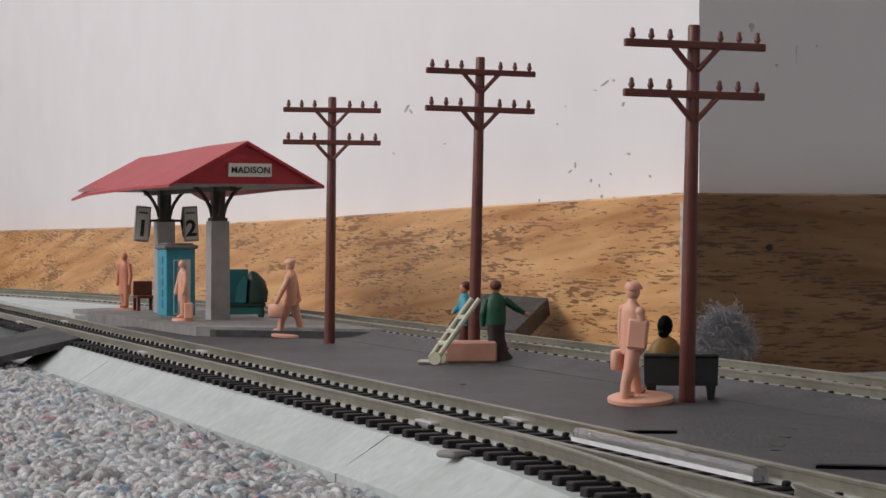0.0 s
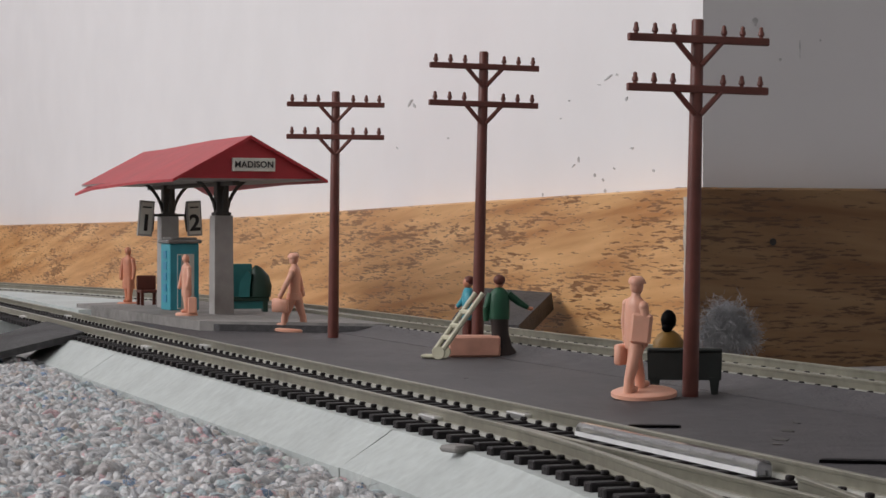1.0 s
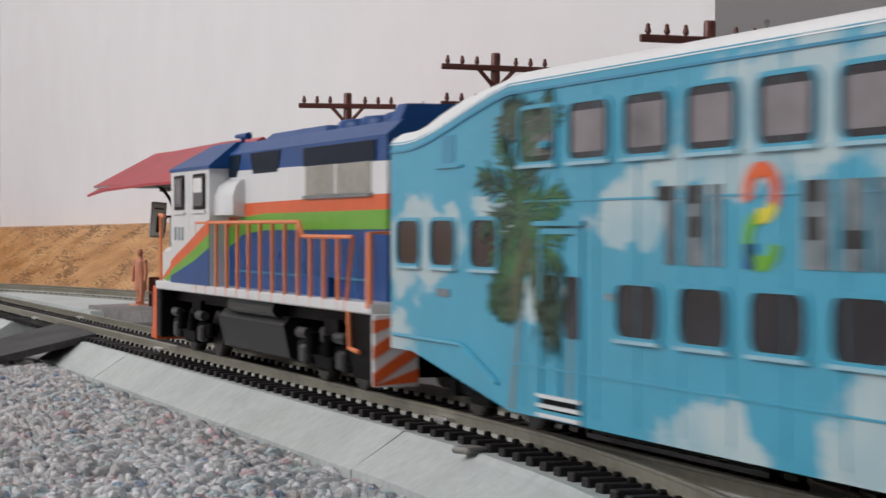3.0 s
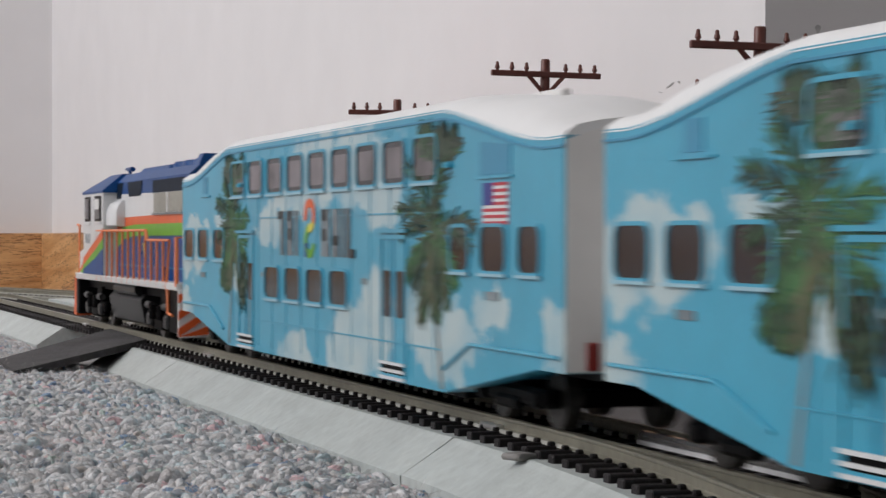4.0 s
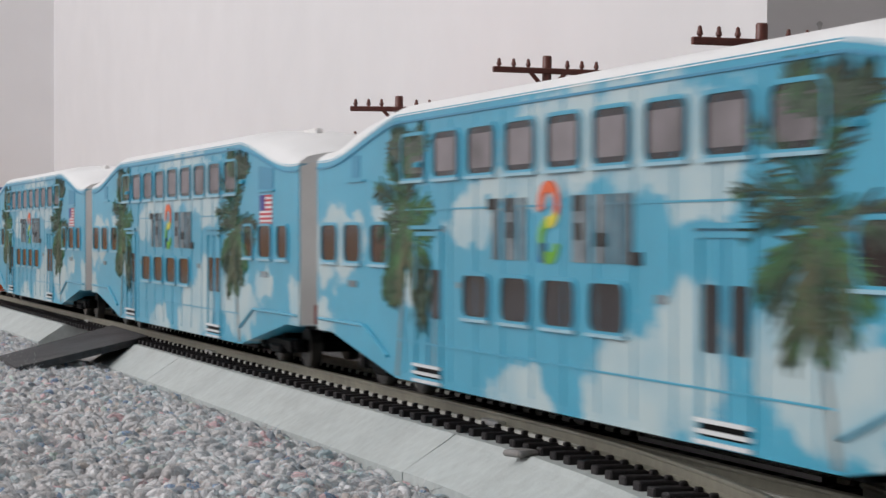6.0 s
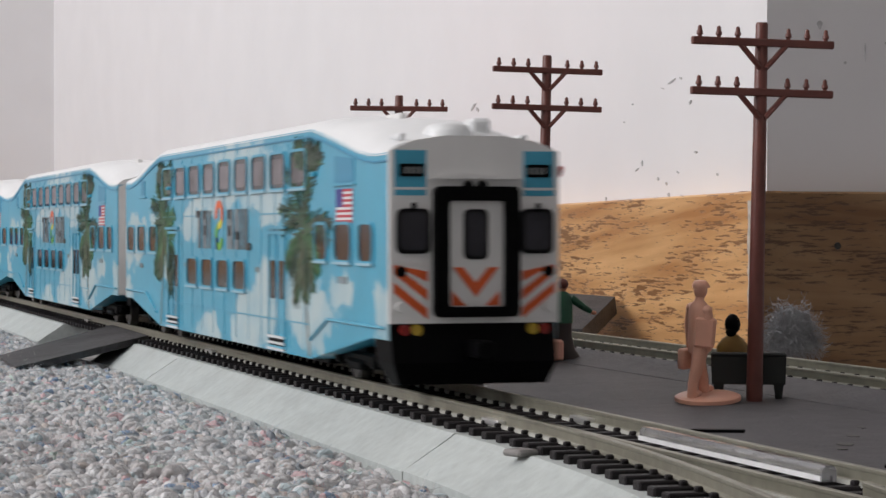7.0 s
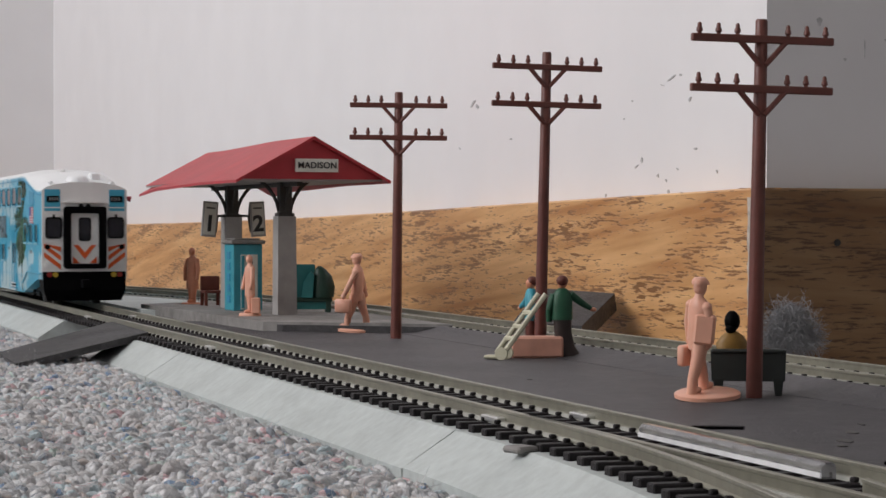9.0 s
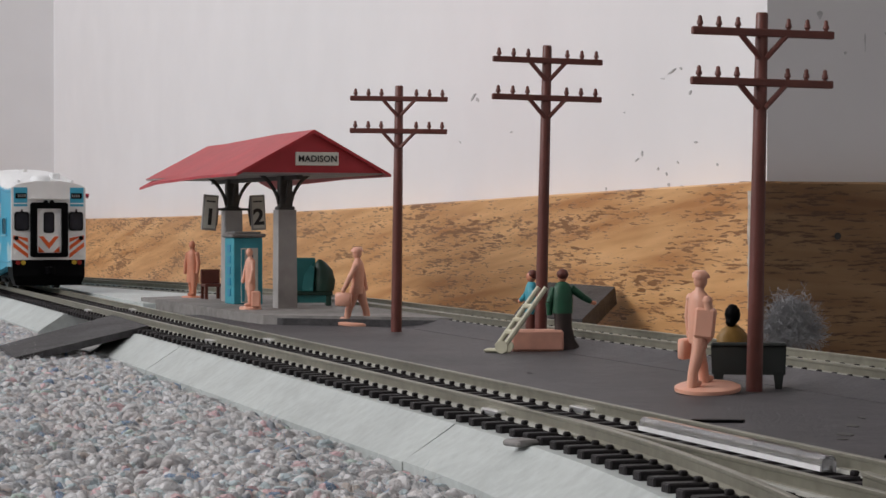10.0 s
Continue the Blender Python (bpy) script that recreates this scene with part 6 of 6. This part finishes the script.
    # low nose
    nose = Shape().loft([[(s(178), y, z) for y, z in ((-0.0150, 0.0168), (0.0150, 0.0168), (0.0150, 0.0252), (0.0135, 0.0265), (-0.0135, 0.0265), (-0.0150, 0.0252))],
                         [(s(193), y, z) for y, z in ((-0.0146, 0.0168), (0.0146, 0.0168), (0.0146, 0.0246), (0.0130, 0.0258), (-0.0130, 0.0258), (-0.0146, 0.0246))],
                         [(s(198), y, z) for y, z in ((-0.0120, 0.0168), (0.0120, 0.0168), (0.0120, 0.0225), (0.0110, 0.0232), (-0.0110, 0.0232), (-0.0120, 0.0225))]])
    part("nose", nose, WHITE, lo, "low white nose")
    side_plate("nose_sweep", [(178, 20.0), (190, 17.6), (192, 17.7), (178, 22.3)], 0.0149, ORANGE)
    side_plate("nose_sweep", [(178, 18.5), (184, 17.1), (190, 17.6), (178, 20.0)], 0.0149, LIME)
    for k in range(3):
        x = 173.5 - k * 4.2
        side_plate("number_bar", [(x - 2.2, 27.8), (x, 27.8), (x, 31.2), (x - 2.2, 31.2)], CAB, LETTER)
    side_plate("cab_seam", [(156.2, 30), (156.6, 30), (156.6, 44.5), (156.2, 44.5)], CAB, ENDGREY)
    for x0, x1, z in ((138, 151, 34.6), (161.5, 173, 34.4)):
        side_plate("window_ledge", [(x0 - 1, z), (x1 + 1, z), (x1 + 1, z + 0.6), (x0 - 1, z + 0.6)], CAB, WHITE, t=0.0006)
    for sgn in (1, -1):
        blow = Shape()
        rings = []
        for x in (130, 132, 143, 145.5):
            w = 0.0044 if 131 < x < 144 else 0.0030
            rings.append([(s(x), sgn * (HOOD - 0.0005), 0.0335), (s(x), sgn * (HOOD + w), 0.0340), (s(x), sgn * (HOOD + w), 0.0385), (s(x), sgn * (HOOD + w * 0.75), 0.0410), (s(x), sgn * (HOOD + w * 0.3), 0.0423), (s(x), sgn * (HOOD - 0.0005), 0.0425)])
        blow.loft([[(p[0] - 0.012, p[1], p[2]) for p in r] for r in rings])
        part("blower_duct", blow, WHITE, lo, "rounded white blower duct", smooth=50)
    # hood details
    side_plate("radiator_grille", [(17, 37.8), (64, 37.8), (64, 43.8), (17, 43.8)], HOOD + 0.0001, RADGREY, t=0.0002, label="tan grey radiator grille")
    side_plate("grille_bar", [(40, 37.8), (41.5, 37.8), (41.5, 43.8), (40, 43.8)], HOOD + 0.0003, WHITE)
    side_plate("grille_ledge", [(16, 37.0), (65, 37.0), (65, 37.7), (16, 37.7)], HOOD + 0.0001, TRUNK, t=0.0006)
    side_plate("dark_panel", [(14, 43.9), (66, 43.9), (66, 47.8), (14, 47.8)], HOOD + 0.0001, HOODDARK)
    side_plate("dark_panel", [(88, 43.4), (110, 43.4), (113, 48.2), (85, 48.2)], HOOD + 0.0001, HOODDARK)
    side_plate("dark_panel", [(126, 43.0), (134, 43.0), (134, 48.2), (122, 48.2)], HOOD + 0.0001, HOODDARK)
    side_plate("hood_ledge", [(16, 20.6), (128, 20.6), (128, 21.0), (16, 21.0)], HOOD, DEEPCYAN, t=0.0004)
    for k in range(9):
        x = 16 + k * 12.4
        side_plate("hood_door", [(x, 18), (x + 0.3, 18), (x + 0.3, 29.6), (x, 29.6)], HOOD, DEEPCYAN)
    side_plate("emblem", [(80, 22), (80.9, 22), (83, 28), (82, 28.3)], HOOD + 0.0001, YELLOW)
    side_plate("emblem", [(86, 24.2), (98, 24.2), (98, 25.6), (86, 25.6)], HOOD + 0.0001, BLUE)
    side_plate("emblem", [(66, 22.5), (76, 22.5), (76, 23.8), (66, 23.8)], HOOD + 0.0001, BLUE)
    side_plate("lower_box", [(40, 17), (62, 17), (62, 21), (40, 21)], HOOD + 0.001, BLUE, t=0.0012)
    # roof gear
    for x, r in ((22, 6.2), (38, 6.2), (54, 6.2)):
        part("roof_fan", Shape().body([(s(x), 0, z * MM, a * MM, a * MM) for z, a in ((51.0, r), (52.8, r), (53.4, r * 0.9), (53.7, r * 0.35))], 18), BLUE, lo, "blue round roof fan housing", smooth=50)
    part("exhaust_hood", Shape().loft([[(s(a), b * MM, 0.0510) for a, b in ((66, -6), (120, -6), (120, 6), (66, 6))], [(s(a), b * MM, 0.0530) for a, b in ((69, -4.5), (116, -4.5), (116, 4.5), (69, 4.5))]]), BLUE, lo)
    part("rear_cowl", Shape().loft([[(s(a), b * MM, 0.0505) for a, b in ((8, -8), (16, -8), (16, 8), (8, 8))], [(s(a), b * MM, 0.0545) for a, b in ((9, -6), (15, -6), (15, 6), (9, 6))]]), BLUE, lo)
    part("horn", Shape().rod((s(141), 0.004, 0.0535), (s(154), 0.004, 0.0538), 0.0009, 0.0005, 8).rod((s(147), 0.004, 0.0505), (s(147), 0.004, 0.0535), 0.0006, 0.0006, 6), BLUE, lo)
    # walkway, sill, ends
    part("walkway", Shape().box(s(2), s(198), -CAB, CAB, 0.0148, 0.0170, 0.0003), WHITE, lo, "white side sill")
    part("front_pilot", Shape().box(s(194), s(199), -0.0150, 0.0150, 0.0020, 0.0150, 0.0005), TANKGREY, lo)
    part("snow_plow", Shape().prism([(s(199), 0.0012), (s(206), 0.0016), (s(204), 0.0065), (s(203.5), 0.0155), (s(199), 0.0155)], -0.0150, 0.0150, "y"), ORANGE, lo, "orange snow plow")
    part("rear_plate", Shape().box(s(2.0), s(2.8), -0.0060, 0.0060, 0.0030, 0.0148), BLACK, lo)
    for sgn in (1, -1):
        pil = part("rear_pilot", Shape().box(s(1.5), s(2.6), *sorted((sgn * 0.0150, sgn * 0.0062)), 0.0014, 0.0150, 0.0003), WHITE, lo, "white rear pilot panel with orange stripes")
        for k in range(4):
            z = -3.4 + k * 4.9
            pts = [(sgn * 15.0, z), (sgn * 15.0, z + 2.5), (sgn * 6.3, z + 8.2), (sgn * 6.3, z + 5.7)]
            pts = [(a, max(1.6, min(14.8, b))) for a, b in pts]
            part("rear_stripe", Shape().prism(mm(pts), s(1.2), s(1.6), "x"), ORANGE, pil, "orange diagonal stripe")
    for y0, y1 in ((-0.0148, -0.0120), (0.0120, 0.0148)):
        part("rear_steps", Shape().box(s(2.7), s(16), y0, y1, 0.0025, 0.0147), BLACK, lo)
    # handrails
    for sgn in (1, -1):
        y = sgn * 0.0152
        for k in range(10):
            x = 149 - k * 10.6
            part("stanchion", Shape().box(s(x - 0.55), s(x + 0.55), y - 0.0003, y + 0.0003, 0.0150, 0.0322), RAILORANGE, lo)
        part("handrail", Shape().rod((s(149.5), y, 0.0322), (s(53), y, 0.0322), 0.00045, 0.00045, 6), RAILORANGE, lo)
        for x in (44, 34, 24):
            part("stanchion", Shape().box(s(x - 0.55), s(x + 0.55), y - 0.0003, y + 0.0003, 0.0150, 0.0292), RAILORANGE, lo)
        part("handrail", Shape().tube([(s(53), y, 0.0322), (s(50), y, 0.0292), (s(14), y, 0.0292), (s(19), y, 0.0150)], 0.00045, 6), RAILORANGE, lo)
        part("end_handrail", Shape().tube([(s(200), y * 0.9, 0.0160), (s(200), y * 0.9, 0.0345), (s(194), y, 0.0345), (s(188), y, 0.0340)], 0.00045, 6), RAILORANGE, lo)
        part("end_handrail", Shape().tube([(s(3), y, 0.0160), (s(3), y, 0.0300), (s(6), y * 0.7, 0.0300)], 0.00045, 6).box(s(2.2), s(4.2), y - 0.0004, y + 0.0004, 0.0160, 0.0300), RAILORANGE, lo)
        part("step_rail", Shape().tube([(s(17), y, 0.0150), (s(16), y, 0.0080), (s(10), y, 0.0075)], 0.0005, 6), RAILORANGE, lo)
    # tank and trucks
    tank = Shape()
    tank.prism([(-0.0135, 0.0100), (-0.0120, 0.0030), (-0.0090, 0.0018), (0.0090, 0.0018), (0.0120, 0.0030), (0.0135, 0.0100), (0.0120, 0.0118), (-0.0120, 0.0118)], s(72), s(133), "x")
    part("fuel_tank", tank, TANKSHEEN, lo, "dark grey fuel tank")
    part("air_tank", Shape().rod((s(78), 0.0125, 0.0132), (s(120), 0.0125, 0.0132), 0.0019, 0.0019, 12).rod((s(78), -0.0125, 0.0132), (s(120), -0.0125, 0.0132), 0.0019, 0.0019, 12), TANKSHEEN, lo)
    part("frame", Shape().box(s(6), s(194), -0.011, 0.011, 0.0118, 0.0149), BLACK, lo)
    for x in (40, 164):
        truck = part("truck", Shape().box(s(x - 21), s(x + 21), 0.0112, 0.0135, 0.0050, 0.0085, 0.0006).box(s(x - 21), s(x + 21), -0.0135, -0.0112, 0.0050, 0.0085, 0.0006).box(s(x - 7), s(x + 7), -0.0138, 0.0138, 0.0030, 0.0068, 0.0007).box(s(x - 5), s(x + 5), -0.012, 0.012, 0.0060, 0.0135), BLACK, lo, at=Matrix.Translation((0, 0, RAIL_TOP)))
        for dx in (-14, 14):
            for y in (-0.0083, 0.0083):
                part("wheel", Shape().rod((s(x + dx), y - 0.0014, 0.0058), (s(x + dx), y + 0.0014, 0.0058), 0.0058, 0.0056, 20), WHEEL, truck)
            for sgn in (1, -1):
                part("axle_box", Shape().box(s(x + dx - 2.6), s(x + dx + 2.6), *sorted((sgn * 0.0125, sgn * 0.0145)), 0.0038, 0.0078, 0.0006), GEAR_HIGHLIGHT, truck)
                part("brake_cylinder", Shape().rod((s(x + dx - 4), sgn * 0.0138, 0.0102), (s(x + dx + 3), sgn * 0.0138, 0.0102), 0.0012, 0.0012, 10), GEAR_HIGHLIGHT, truck)
                part("spring", Shape().rod((s(x + dx * 0.45), sgn * 0.0140, 0.0062), (s(x + dx * 0.45), sgn * 0.0140, 0.0105), 0.0014, 0.0014, 10), BLACK, truck)
    part("coupler", Shape().box(s(-8), s(3), -0.0018, 0.0018, 0.0065, 0.0098, 0.0004), BLACK, lo)
    return lo


LOCO = locomotive()
COACH_A = coach("sky-blue double-deck coach printed with clouds and palms, white roof", False)
COACH_B = coach("sky-blue double-deck coach printed with clouds and palms, white roof", False)
COACH_C = coach("sky-blue double-deck cab coach with grey driving end and orange stripes", True)

# the train's run: seconds, and how far along the line the first coach's tail is
RUN = [(0.0, -1.037), (1.6, -0.648), (2.5, -0.4295), (4.5, 0.0464), (5.0, 0.1675), (5.9, 0.3870), (7.5, 0.7800), (8.0, 0.9085), (8.3, 0.986), (8.6, 1.0668), (8.8, 1.115), (9.0, 1.161), (9.2, 1.207), (9.4, 1.253), (9.6, 1.288), (9.8, 1.291), (10.0, 1.291)]
PITCH = 0.3165


def run_at(t):
    for (t0, s0), (t1, s1) in zip(RUN, RUN[1:]):
        if t <= t1:
            return s0 + (s1 - s0) * (t - t0) / (t1 - t0)
    return RUN[-1][1]


def on_line(s, half):
    """A vehicle whose two trucks stand on the line."""
    a, _ = line(s - half)
    b, _ = line(s + half)
    d = b - a
    mid = (a + b) / 2
    return pose(mid.x, mid.y, 0, 0, 0, math.degrees(math.atan2(d.y, d.x)))


def motions():
    """The train rolls away along the line and slows to a stop."""
    times = [k * 0.2 for k in range(51)]
    for ob, ahead, half in ((LOCO, COACH_HALF * 2 + 0.0165 + 0.100, 0.062), (COACH_A, COACH_HALF, 0.113), (COACH_B, COACH_HALF - PITCH, 0.113), (COACH_C, COACH_HALF - 2 * PITCH, 0.113)):
        walk(ob, [(t, on_line(run_at(t) + ahead, half)) for t in times])


motions()
